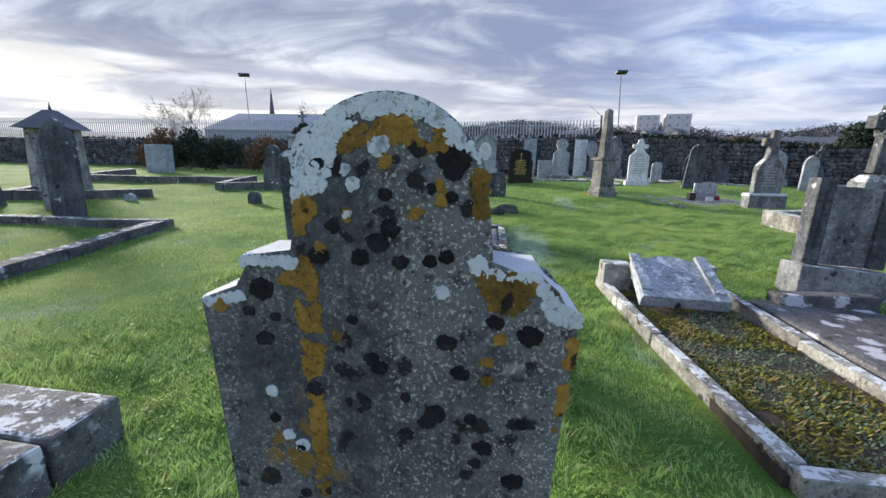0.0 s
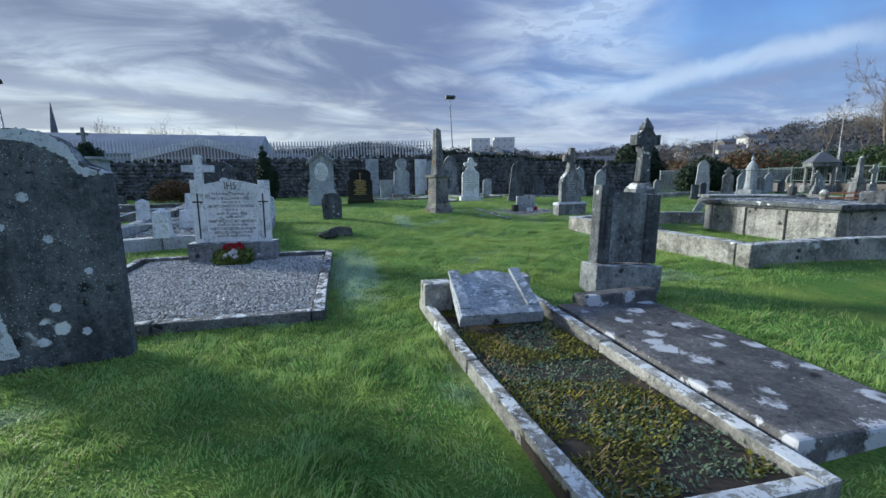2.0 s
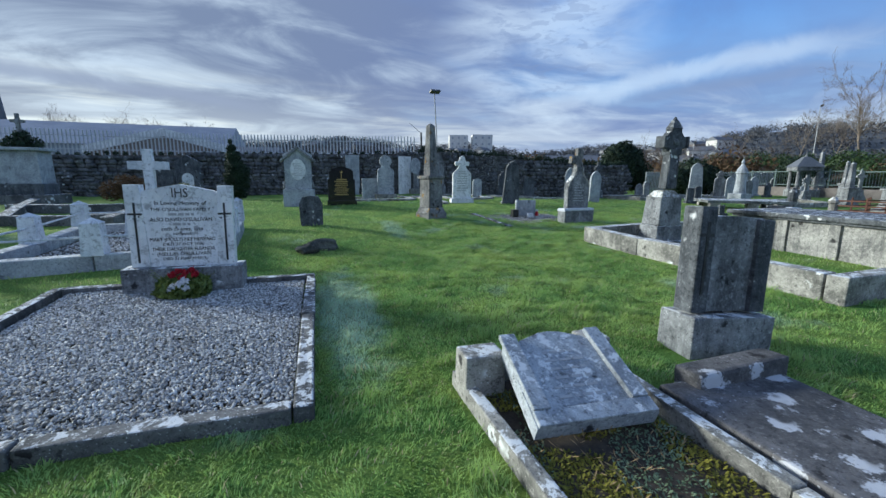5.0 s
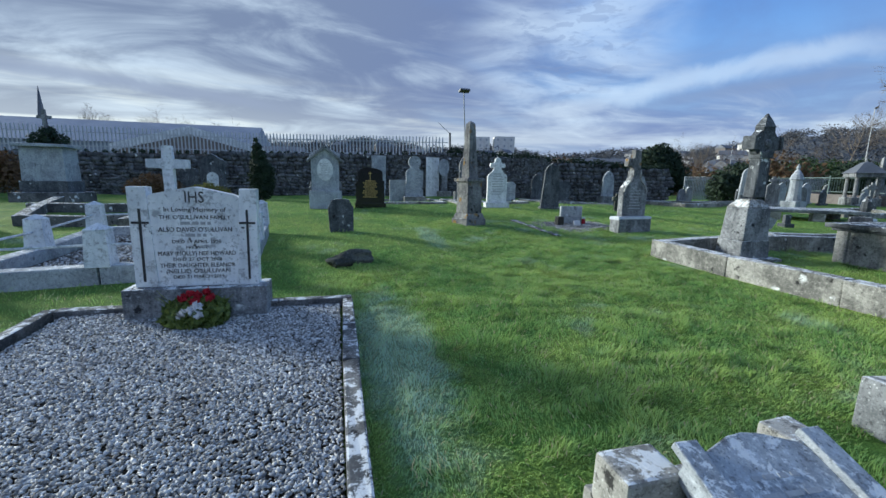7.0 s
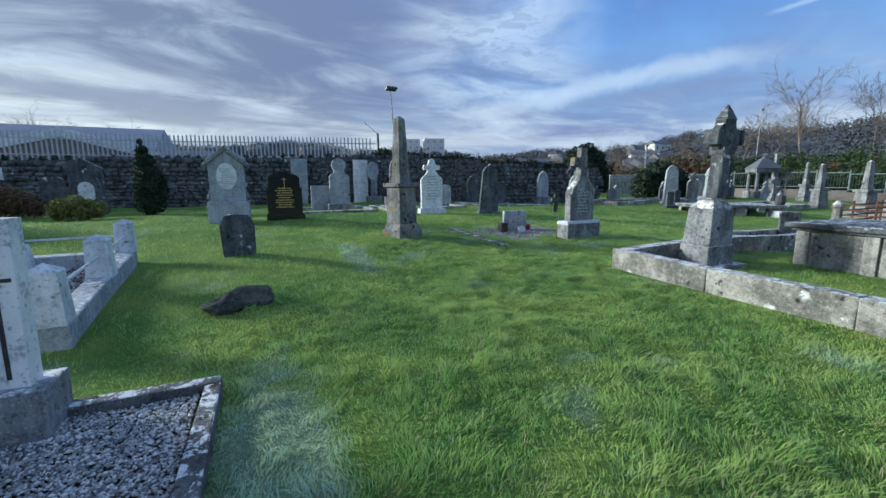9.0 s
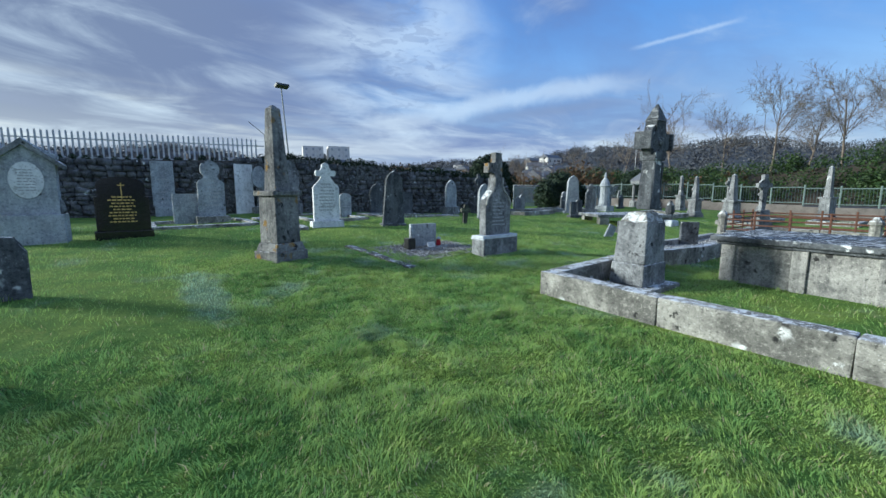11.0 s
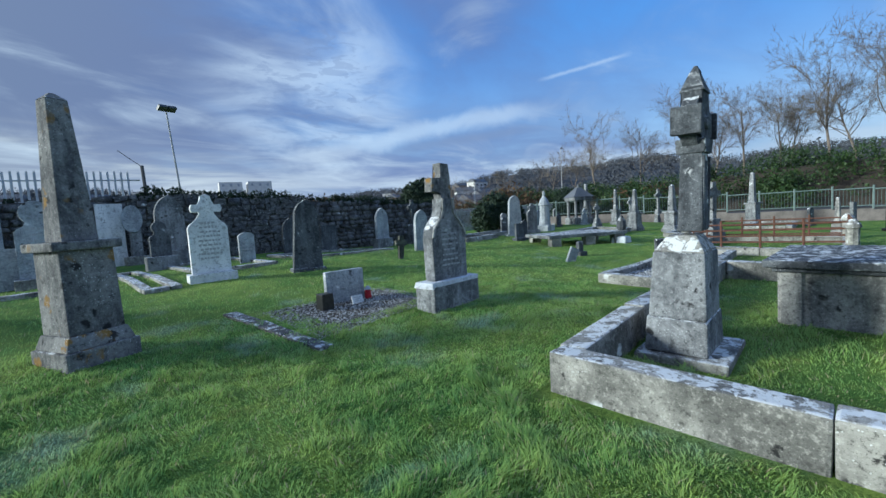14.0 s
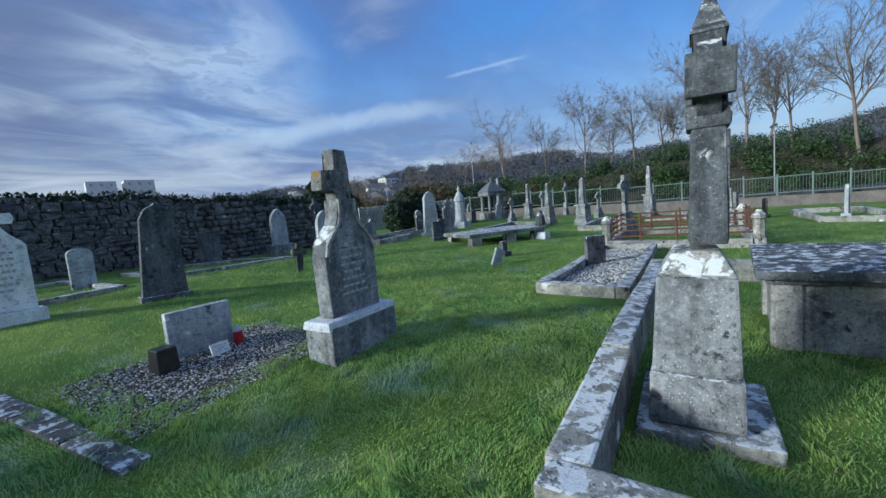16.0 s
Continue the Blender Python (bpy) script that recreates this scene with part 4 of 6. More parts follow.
# ---- gravel plot with the white inscribed headstone ----
def pebbles(name, parent, x0, x1, y0, y1, z, count, size, seed):
    """Loose chippings, each a small rough stone."""
    rng = np.random.default_rng(seed)
    x, y = rng.uniform(x0, x1, count), rng.uniform(y0, y1, count)
    zz = np.array([ground_z(a, b) for a, b in zip(x, y)]) + z
    octa = np.array([(1, 0, 0), (0, 1, 0), (-1, 0, 0), (0, -1, 0), (0, 0, 0.7), (0, 0, -0.7)], float)
    tri = np.array([(0, 1, 4), (1, 2, 4), (2, 3, 4), (3, 0, 4), (1, 0, 5), (2, 1, 5), (3, 2, 5), (0, 3, 5)])
    s = size * rng.uniform(0.5, 1.25, count)
    a = rng.uniform(0, 2 * math.pi, count)
    v = octa[None] * (1 + 0.35 * rng.uniform(-1, 1, (count, 6, 1))) * s[:, None, None]
    v[:, :, 0] *= rng.uniform(0.8, 1.5, count)[:, None]
    ca, sa = np.cos(a)[:, None], np.sin(a)[:, None]
    t = rng.uniform(-0.6, 0.6, (count, 1))
    vx, vy, vz = v[:, :, 0] * ca - v[:, :, 1] * sa, v[:, :, 0] * sa + v[:, :, 1] * ca, v[:, :, 2] + t * v[:, :, 0]
    v = np.stack([vx + x[:, None], vy + y[:, None], vz + zz[:, None] + rng.uniform(0, size * 0.5, (count, 1))], 2).reshape(-1, 3)
    f = (tri[None] + 6 * np.arange(count)[:, None, None]).reshape(-1, 3)
    ob = new(name, raw_mesh(name, v, f, M_GRAVEL))
    ob.parent = parent
    ob.matrix_parent_inverse = parent.matrix_world.inverted()
    return tagged(ob, "grey and white stone chippings", kind="stuff")


def bed(parent, x0, x1, y0, y1, z, mat, name="bed"):
    bm = bmesh.new()
    n = 6
    vs = [[bm.verts.new((x0 + (x1 - x0) * i / n, y0 + (y1 - y0) * j / n, ground_z(x0 + (x1 - x0) * i / n, y0 + (y1 - y0) * j / n) + z)) for i in range(n + 1)] for j in range(n + 1)]
    for j in range(n):
        for i in range(n):
            bm.faces.new((vs[j][i], vs[j][i + 1], vs[j + 1][i + 1], vs[j + 1][i]))
    ob = part(name, bm, mat, parent)
    ob.matrix_parent_inverse = parent.matrix_world.inverted()
    return ob


plot = thing("gravel_grave", -1.2, 6.2, label="wide grave covered in grey chippings within low kerbs", category="grave")
kerb_run(plot, [(-2.55, 4.50), (0.25, 4.50), (0.27, 7.90), (-2.62, 7.90)], 0.12, 0.10, M_DKERB, 1.7, random.Random(7), closed=True)
bed(plot, -2.5, 0.18, 4.57, 7.84, 0.03, M_SOIL)
pebbles("gravel", plot, -2.48, 0.18, 4.58, 7.83, 0.042, 44000, 0.0135, 11)

white = thing("inscribed_headstone", -1.2, 7.77, rz=0, ry=0.6, label="white painted inscribed headstone with black crosses on a grey base", category="gravestone", group="gravestones")
part("base", boxed(-0.65, 0.65, -0.17, 0.19, -0.2, 0.34, 0.015, 0.006), M_GREY, white)
part("slab", prismed(mirror([(0.45, 0.34), (0.42, 1.24), (0.36, 1.265), (0.16, 1.31), (0.0, 1.34)]), -0.06, 0.07, 0.006), M_MARBLE, white)
for sx in (-1, 1):
    bm = prismed([(sx * 0.36, 0.34), (sx * 0.56, 0.34), (sx * 0.57, 1.33), (sx * 0.41, 1.33)][:: sx], -0.075, 0.085, 0.008)
    part("pilaster", bm, M_MARBLE, white)
    bm = prismed(cross_outline(0.15, 0.52, 0.022, 0.385), -0.003, 0.003, 0)
    part("black_cross", moved(bm, sx * 0.475, -0.077, 0.60), M_LETTER, white, "thin black cross")
LINES = [("IHS", 1.185, 0.16, 0.17), ("In Loving Memory of", 1.095, 0.066, 0.55), ("THE O'SULLIVAN FAMILY", 1.02, 0.058, 0.64), (None, 0.965, 0.03, 0.36), ("ALSO DAVID O'SULLIVAN", 0.895, 0.066, 0.66), (None, 0.845, 0.03, 0.22),
         ("DIED 19 APRIL 1978", 0.78, 0.048, 0.44), ("HIS WIFE", 0.725, 0.042, 0.20), ("MARY (MOLLY) NEE HOWARD", 0.655, 0.062, 0.70), ("DIED 27 OCT 2006", 0.60, 0.048, 0.44),
         ("THEIR DAUGHTER ELEANOR", 0.535, 0.06, 0.68), ("(NELLIE) O'SULLIVAN", 0.475, 0.06, 0.58), ("DIED 31 MARCH 2019", 0.42, 0.048, 0.46)]
for text, z, size, width in LINES:
    if text:
        part("line_of_letters", moved(lettering(text, size, width), y=-0.061, z=z), M_LETTER, white, "black lettering")["kind"] = "stuff"
    else:
        part("line_of_letters", text_bars(1, z, 0.1, width, -0.061, random.Random(int(z * 100)), size), M_FADED, white, "faded lettering")["kind"] = "stuff"

wreath = thing("flower_wreath", -1.16, 7.44, ground_z(-1.16, 7.44) + 0.05, label="spray of green leaves with red and white flowers", category="wreath")
rng = np.random.default_rng(5)
ang = np.linspace(0, 2 * math.pi, 16)[:-1]
cs = [(0.20 * math.cos(a), 0.13 * math.sin(a), 0.09 + 0.05 * math.sin(a)) for a in ang] + [(0.05 * k, 0.0, 0.12) for k in (-2, -1, 0, 1, 2)]
v, f = leaf_cloud(rng, cs, [0.10] * 20, 2100, 0.045)
tagged(new("leaves", raw_mesh("leaves", v, f, M_WREATH)), kind="stuff").parent = wreath
for k, (fx, fy, fz) in enumerate(((-0.11, -0.02, 0.25), (-0.05, 0.02, 0.28), (0.02, 0.0, 0.27), (0.09, 0.03, 0.29), (0.13, -0.01, 0.25), (0.0, -0.06, 0.22), (-0.07, -0.15, 0.14), (0.0, -0.16, 0.17), (0.04, -0.13, 0.20), (-0.12, -0.13, 0.11), (0.06, -0.17, 0.12))):
    v, f = leaf_cloud(rng, [(fx, fy, fz)], [0.035], 60, 0.028, 0.7)
    ob = new("flower", raw_mesh("flower", v, f, M_RED if k < 6 else M_PETAL))
    ob.parent = wreath
    tagged(ob, "red flower" if k < 6 else "white flower")
bm = bmesh.new()
rr = random.Random(9)
for i in range(11):
    a = rr.uniform(0, 6.28)
    rod(bm, (0.12 * math.cos(a), 0.1 * math.sin(a), 0.08), (0.33 * math.cos(a), 0.25 * math.sin(a), rr.uniform(0.16, 0.36)), 0.004, 0.002, 4)
tagged(part("twigs", bm, M_WREATH, wreath), kind="stuff")

# ---- white posts and rails ----
railed = thing("railed_grave", -2.75, 11.1, label="grave walled with low kerbs, white posts and thin white rails", category="grave")
kerb_run(railed, [(-4.45, 9.25), (-1.10, 9.30), (-1.45, 13.0), (-4.6, 13.0)], 0.24, 0.24, M_BLUEGREY, 1.9, random.Random(8), closed=True)
bed(railed, -4.3, -1.3, 9.4, 12.9, 0.06, M_SOIL)
pebbles("gravel", railed, -4.2, -1.45, 9.45, 12.85, 0.07, 5000, 0.022, 12)
POSTS = [(-4.45, 9.25), (-2.78, 9.27), (-1.12, 9.30), (-1.27, 11.15), (-1.45, 13.0), (-3.0, 13.0), (-4.6, 13.0), (-4.52, 11.15)]
inv = railed.matrix_world.inverted()
bm = boxed(-0.14, 0.14, -0.14, 0.14, 0.0, 0.48, 0.008, 0.0, 0.16)
box(bm, -0.125, 0.125, -0.125, 0.125, 0.48, 0.56, 0.0, 0.0, 0.97)
me = mesh_from("post", bm, M_PAINT)
for x, y in POSTS:
    ob = new("post", me)
    ob.parent = railed
    ob.matrix_local = inv @ pose(x, y, ground_z(x, y) + 0.22, 0, 0, 4)
for (ax, ay), (bx, by) in zip(POSTS, POSTS[1:] + POSTS[:1]):
    part("rail", rod(bmesh.new(), inv @ Vector((ax, ay, ground_z(ax, ay) + 0.50)), inv @ Vector((bx, by, ground_z(bx, by) + 0.50)), 0.018), M_PAINT, railed)

wc = thing("white_cross", -3.05, 12.55, label="tall white painted cross on a stepped base", category="gravestone", group="gravestones", rz=2)
part("base", boxed(-0.50, 0.50, -0.36, 0.36, -0.1, 0.50, 0.012, 0.0, 0.12), M_PAINT, wc)
part("step", boxed(-0.34, 0.34, -0.25, 0.25, 0.50, 0.92, 0.012, 0.0, 0.1), M_PAINT, wc)
part("cross", moved(prismed(cross_outline(0.74, 0.98, 0.17, 0.63), -0.08, 0.08, 0.01), z=0.92), M_PAINT, wc)

# ---- mossy rock on the lawn ----
rock = thing("rock", 0.5, 9.95, label="low mossy rock half sunk in the lawn", category="rock")
bm = bmesh.new()
bmesh.ops.create_icosphere(bm, subdivisions=3, radius=1)
for vtx in bm.verts:
    k = 1 + 0.35 * noise.noise(vtx.co * 1.4) + 0.12 * noise.noise(vtx.co * 5)
    vtx.co = Vector((vtx.co.x * 0.31 * k, vtx.co.y * 0.2 * k, vtx.co.z * 0.16 * k + 0.04))
part("stone", bm, M_ROCK, rock)
bm = bmesh.new()
bmesh.ops.create_icosphere(bm, subdivisions=3, radius=1)
for vtx in bm.verts:
    k = 1 + 0.4 * noise.noise(vtx.co * 1.7 + Vector((4, 1, 2))) + 0.15 * noise.noise(vtx.co * 5)
    vtx.co = Vector((vtx.co.x * 0.20 * k - 0.28, vtx.co.y * 0.17 * k - 0.22, vtx.co.z * 0.13 * k + 0.02))
part("stone", bm, M_ROCK, rock)

# ---- stones along the wall and on the lawn ----
headstone(0.27, 12.66, 0.56, 0.74, half_clipped, M_DARK, "small dark slate headstone with clipped shoulders", 0.10, rz=3, ry=-1)
oval = headstone(-0.18, 18.15, 0.92, 2.17, half_gable, M_BLUEGREY, "grey gabled headstone with a white oval panel", 0.22, base=(1.08, 0.5, 0.62), rz=-4)
bm = bmesh.new()
prism(bm, [(0.27 * math.cos(radians(a)), 1.34 + 0.38 * math.sin(radians(a))) for a in range(0, 360, 12)], -0.135, -0.112, 0.006)
part("oval_panel", bm, M_MARBLE, oval, "white marble oval panel")
for sx in (-1, 1):
    part("gable_coping", prismed([(0, 2.06), (sx * 0.60, 1.58), (sx * 0.62, 1.66), (0, 2.20)][:: sx], -0.19, 0.15, 0.01), M_GREY, oval, "dark moulded gable coping")
part("inscription", text_bars(8, 1.54, 0.06, 0.34, -0.136, random.Random(3), 0.022), M_FADED, oval)["kind"] = "stuff"
for sx in (-1, 1):
    part("scroll", lathe(bmesh.new(), [(0.05, 0.62), (0.085, 0.72), (0.06, 0.86), (0.02, 0.95)], sx * 0.47, -0.02, 10), M_GREY, oval)
blackst = headstone(1.34, 17.95, 0.88, 1.39, half_low_round, M_BLACK, "polished black granite headstone with gilt lettering", 0.11, base=(1.08, 0.36, 0.16), text=9, text_mat=M_GOLD)
part("side_scroll", boxed(-0.50, -0.43, -0.05, 0.05, 0.16, 0.95, 0.02), M_BLACK, blackst)
part("side_scroll", boxed(0.43, 0.50, -0.05, 0.05, 0.16, 0.95, 0.02), M_BLACK, blackst)
part("gilt_cross", moved(prismed(cross_outline(0.12, 0.17, 0.02, 0.12), -0.003, 0.003, 0), 0, -0.058, 1.08), M_GOLD, blackst)
headstone(2.95, 21.9, 0.85, 0.98, half_flat, M_BLUEGREY, "plain grey slab headstone with a straight top", 0.12)
headstone(3.60, 21.5, 0.78, 2.05, half_ogee, M_BLUEGREY, "pale headstone with a rounded ogee head", 0.14, base=(0.98, 0.5, 0.22), base_mat=M_KERB, text=7)
wst = headstone(6.12, 17.86, 0.76, 1.88, half_cross_top, M_MARBLE, "white headstone with carved cross head on a plinth", 0.14, base=(0.92, 0.4, 0.18), text=9, rz=-6, text_mat=M_FADED)
headstone(8.02, 17.2, 0.70, 1.70, half_taper, M_DARK, "tapering dark stone slab with a pointed head", 0.16, base=(0.78, 0.36, 0.06), rz=-12, ry=1.5)
disc = thing("headstone", 6.15, 26.0, label="oval white disc headstone on a narrow pillar", category="gravestone", group="gravestones")
part("pillar", boxed(-0.16, 0.2, -0.12, 0.12, -0.2, 1.25, 0.02, 0, 0.1), M_GREY, disc)
part("base", boxed(-0.35, 0.4, -0.22, 0.22, -0.2, 0.3, 0.02, 0.01), M_KERB, disc)
part("oval_panel", prismed([(0.30 * math.cos(radians(a)) - 0.05, 1.62 + 0.48 * math.sin(radians(a))) for a in range(0, 360, 12)], -0.18, -0.08, 0.01), M_BLUEGREY, disc)
headstone(6.65, 23.3, 0.80, 2.25, half_gothic, M_GREY, "arched grey headstone with a white panel against the wall", 0.16, base=(0.95, 0.4, 0.5), text=0)
headstone(2.55, 27.0, 0.80, 2.30, half_flat, M_BLUEGREY, "tall headstone with a white arched panel by the wall", 0.16, base=(0.7, 0.4, 0.4), text=4)
headstone(5.55, 26.3, 0.76, 2.2, half_flat, M_MARBLE, "white marble slab standing against the wall", 0.10, text=0)
headstone(6.15, 22.4, 0.52, 1.45, half_ogee, M_DARK, "small dark headstone with an ogee head near the wall", 0.14, base=(0.8, 0.4, 0.4), base_mat=M_GREY)
headstone(7.95, 20.7, 0.45, 0.90, half_low_round, M_BLUEGREY, "small round-topped headstone near the wall", 0.1, text=4)
headstone(10.4, 22.9, 0.6, 1.4, half_gothic, M_DARK, "dark gothic headstone in front of the wall", 0.12)
headstone(12.0, 22.9, 0.7, 1.1, half_flat, M_DARK, "dark square headstone in front of the wall", 0.12)
headstone(14.45, 22.5, 0.66, 1.75, half_gothic, M_BLUEGREY, "pale headstone with pointed gothic head", 0.14, base=(0.85, 0.4, 0.4), base_mat=M_GREY)
headstone(13.25, 18.75, 0.52, 1.48, half_gothic, M_BLUEGREY, "pale narrow headstone with pointed gothic head", 0.14, rz=-8, ry=2)
celtic_cross(16.4, 22.6, 2.1, M_DARK, "dark stone celtic cross by the wall", 0.42)
mc = thing("stone_cross", 11.2, 17.5, rz=-10, ry=4, label="small mossy stone cross leaning in the grass", category="gravestone", group="gravestones")
part("cross", prismed(cross_outline(0.38, 0.70, 0.14, 0.48), -0.06, 0.06, 0.02), M_ROCK, mc)
obelisk(3.66, 13.72, 0.66, 2.70, M_OBELISK, "weathered grey limestone obelisk on a square pedestal", 0.44, 0.48, rz=20, ry=-0.6)

# ---- grave with chippings beside the stone with the broken cross ----
low = thing("gravel_grave", 6.6, 13.2, label="sunken grave of grey chippings edged by broken kerbs", category="grave")
kerb_run(low, [(5.30, 14.5), (5.55, 12.2)], 0.2, 0.035, M_DKERB, 0.75, random.Random(12))
bed(low, 5.7, 7.8, 12.6, 14.1, 0.006, M_SOIL)
pebbles("gravel", low, 5.65, 7.85, 12.55, 14.15, 0.004, 6500, 0.012, 13)
headstone(6.84, 13.80, 0.66, 0.50, half_flat, M_BLUEGREY, "low grey memorial slab with small ornaments", 0.10, text=2, rz=-6)
vase = thing("vase", 6.37, 13.62, label="square black vase beside a memorial slab", category="vase")
part("body", boxed(-0.10, 0.10, -0.10, 0.10, -0.02, 0.24, 0.01, 0, 0.08), M_PLASTIC, vase)
plq = thing("plaque", 6.88, 13.50, label="small white plaque leaning before a memorial slab", category="plaque", rx=-20)
part("plate", boxed(-0.10, 0.10, -0.012, 0.012, 0, 0.13, 0.004), M_MARBLE, plq)
part("inscription", text_bars(3, 0.09, 0.03, 0.14, -0.012, random.Random(2), 0.01), M_FADED, plq)["kind"] = "stuff"
lantern = thing("grave_lantern", 7.16, 13.62, label="small red and clear grave lantern", category="lantern")
part("body", lathe(bmesh.new(), [(0.05, 0), (0.055, 0.02), (0.05, 0.12), (0.03, 0.15)], 0, 0, 12), M_RED, lantern)
part("cap", lathe(bmesh.new(), [(0.058, 0.15), (0.05, 0.18), (0.015, 0.21)], 0, 0, 12), M_STEEL, lantern)

ss = thing("headstone", 7.63, 12.24, rz=-2, label="grey headstone with scrolled shoulders and a broken cross", category="gravestone", group="gravestones")
part("base", boxed(-0.47, 0.47, -0.20, 0.20, -0.2, 0.36, 0.02, 0.01), M_GREY, ss)
part("crust", boxed(-0.475, 0.475, -0.208, 0.205, 0.315, 0.40, 0.015, 0.014), M_CRUST, ss, "pale lichen crust on the base")
half = [(0.34, 0.38), (0.35, 1.02), (0.32, 1.14), (0.24, 1.24), (0.155, 1.32), (0.12, 1.42), (0.115, 1.58)]
part("slab", prismed(mirror(half + [(0.0, 1.58)]), -0.10, 0.10, 0.014), M_GREY, ss)
part("rim", prismed([(x, z) for x, z in half[1:]] + [(x - 0.035, z) for x, z in reversed(half[1:])], -0.125, -0.098, 0.006), M_PALE, ss)
part("rim", prismed([(-x, z) for x, z in reversed(half[1:])] + [(-x + 0.035, z) for x, z in half[1:]], -0.125, -0.098, 0.006), M_PALE, ss)
part("cross", prismed([(-0.10, 1.57), (0.10, 1.57), (0.095, 1.70), (0.115, 1.74), (0.09, 1.86), (0.085, 2.08), (-0.08, 2.09), (-0.08, 1.86), (-0.26, 1.87), (-0.27, 1.68), (-0.095, 1.67)], -0.08, 0.08, 0.015), M_OBELISK, ss)
part("inscription", text_bars(7, 1.05, 0.075, 0.42, -0.10, random.Random(8), 0.025), M_FADED, ss, "small worn lettering")["kind"] = "stuff"

# ---- walled enclosure with the tall cross and the table tomb ----
encl = thing("grave_enclosure", 7.5, 7.2, label="low lichened stone kerb wall round a family plot", category="grave")
kerb_run(encl, [(6.06, 4.98), (12.4, 4.98), (12.4, 9.62), (6.20, 9.62)], 0.22, 0.33, M_KERB, 1.75, random.Random(21), closed=True)

tall = thing("tall_cross_monument", 7.60, 9.11, ground_z(7.60, 9.11), rz=0, rx=1.5, label="tall weathered ringed stone cross on a tapered pedestal", category="monument", group="gravestones")
part("ground_slab", boxed(-0.42, 0.48, -0.42, 0.34, -0.1, 0.06, 0.02, 0.012), M_KERB, tall)
part("base", boxed(-0.34, 0.34, -0.26, 0.26, 0.06, 0.38, 0.02, 0.006, 0.05), M_GREY, tall)
part("pedestal", boxed(-0.30, 0.30, -0.235, 0.235, 0.38, 0.98, 0.02, 0.005, 0.10), M_GREY, tall)
part("weathering", boxed(-0.268, 0.268, -0.21, 0.21, 0.98, 1.13, 0.02, 0.004, 0.42), M_KERB, tall)
part("shaft", boxed(-0.15, 0.15, -0.105, 0.105, 1.12, 1.84, 0.022, 0.004, 0.16), M_DARK, tall)
for sx in (-1, 1):
    part("edge_roll", boxed(sx * 0.112 - 0.012, sx * 0.112 + 0.012, -0.108, -0.088, 1.16, 1.80, 0.006), M_DARK, tall)
part("collar", boxed(-0.145, 0.145, -0.115, 0.115, 1.82, 1.95, 0.014, 0.004, -0.06), M_DARK, tall)
part("cross_head", prismed(mirror([(0.12, 1.93), (0.125, 1.98), (0.30, 1.98), (0.30, 2.20), (0.125, 2.20), (0.13, 2.40), (0.0, 2.40)]), -0.085, 0.085, 0.016), M_DARK, tall)
part("cap", boxed(-0.14, 0.14, -0.10, 0.10, 2.36, 2.54, 0.01, 0.0, 0.62), M_DARK, tall)
part("finial", lathe(bmesh.new(), [(0.05, 2.53), (0.04, 2.56), (0.015, 2.60)], 0, 0, 8), M_DARK, tall)
bm = bmesh.new()
n = 24
vs = [[bm.verts.new((r * math.cos(2 * math.pi * i / n), yy, 2.09 + r * math.sin(2 * math.pi * i / n))) for r, yy in ((0.255, -0.06), (0.255, 0.06), (0.185, 0.06), (0.185, -0.06))] for i in range(n)]
for i in range(n):
    for k in range(4):
        bm.faces.new((vs[i][k], vs[i][(k + 1) % 4], vs[(i + 1) % n][(k + 1) % 4], vs[(i + 1) % n][k]))
bmesh.ops.recalc_face_normals(bm, faces=bm.faces[:])
part("ring", bm, M_DARK, tall)
for sx in (-1, 1):
    part("arm_end", boxed(sx * 0.30 - 0.03, sx * 0.30 + 0.03, -0.12, 0.12, 1.97, 2.21, 0.012), M_DARK, tall)
part("boss", moved(lathe(bmesh.new(), [(0.07, 0.0), (0.06, 0.03), (0.02, 0.045)], 0, 0, 10), 0, -0.08, 2.09, 90), M_DARK, tall)

for ob in tall.children:
    if ob.name.split(".")[0] in ("shaft", "edge_roll", "collar", "cross_head", "cap", "finial", "ring", "arm_end", "boss"):
        ob.data.transform(Matrix.Translation((0, -0.06, 0.04)))

tomb = thing("table_tomb", 9.66, 7.05, ground_z(9.5, 7.0), rz=-4, label="long pale stone table tomb with dark moulded lid", category="tomb")
part("body", boxed(-0.72, 0.75, -1.42, 1.38, -0.1, 0.60, 0.015), M_PALE, tomb)
for y in (-1.36, -0.45, 0.42, 1.30):
    part("pilaster", boxed(-0.76, -0.70, y - 0.09, y + 0.09, -0.1, 0.595, 0.012), M_PALE, tomb)
for x in (-0.62, 0.65):
    part("corner_pier", boxed(x - 0.1, x + 0.1, -1.46, -1.40, -0.1, 0.595, 0.012), M_PALE, tomb)
    part("corner_pier", boxed(x - 0.1, x + 0.1, 1.36, 1.42, -0.1, 0.595, 0.012), M_PALE, tomb)
part("lid_moulding", boxed(-0.80, 0.83, -1.50, 1.46, 0.60, 0.65, 0.015), M_DARK, tomb)
part("lid", boxed(-0.87, 0.90, -1.57, 1.53, 0.65, 0.74, 0.02, 0.006), M_DARK, tomb)
bag = thing("dark_block", 10.15, 5.85, ground_z(9.5, 7.0) + 0.74, label="dark weathered stone block on the tomb lid", category="stone")
part("block", boxed(-0.28, 0.30, -0.20, 0.20, 0.0, 0.20, 0.05, 0.02), M_DARK, bag)

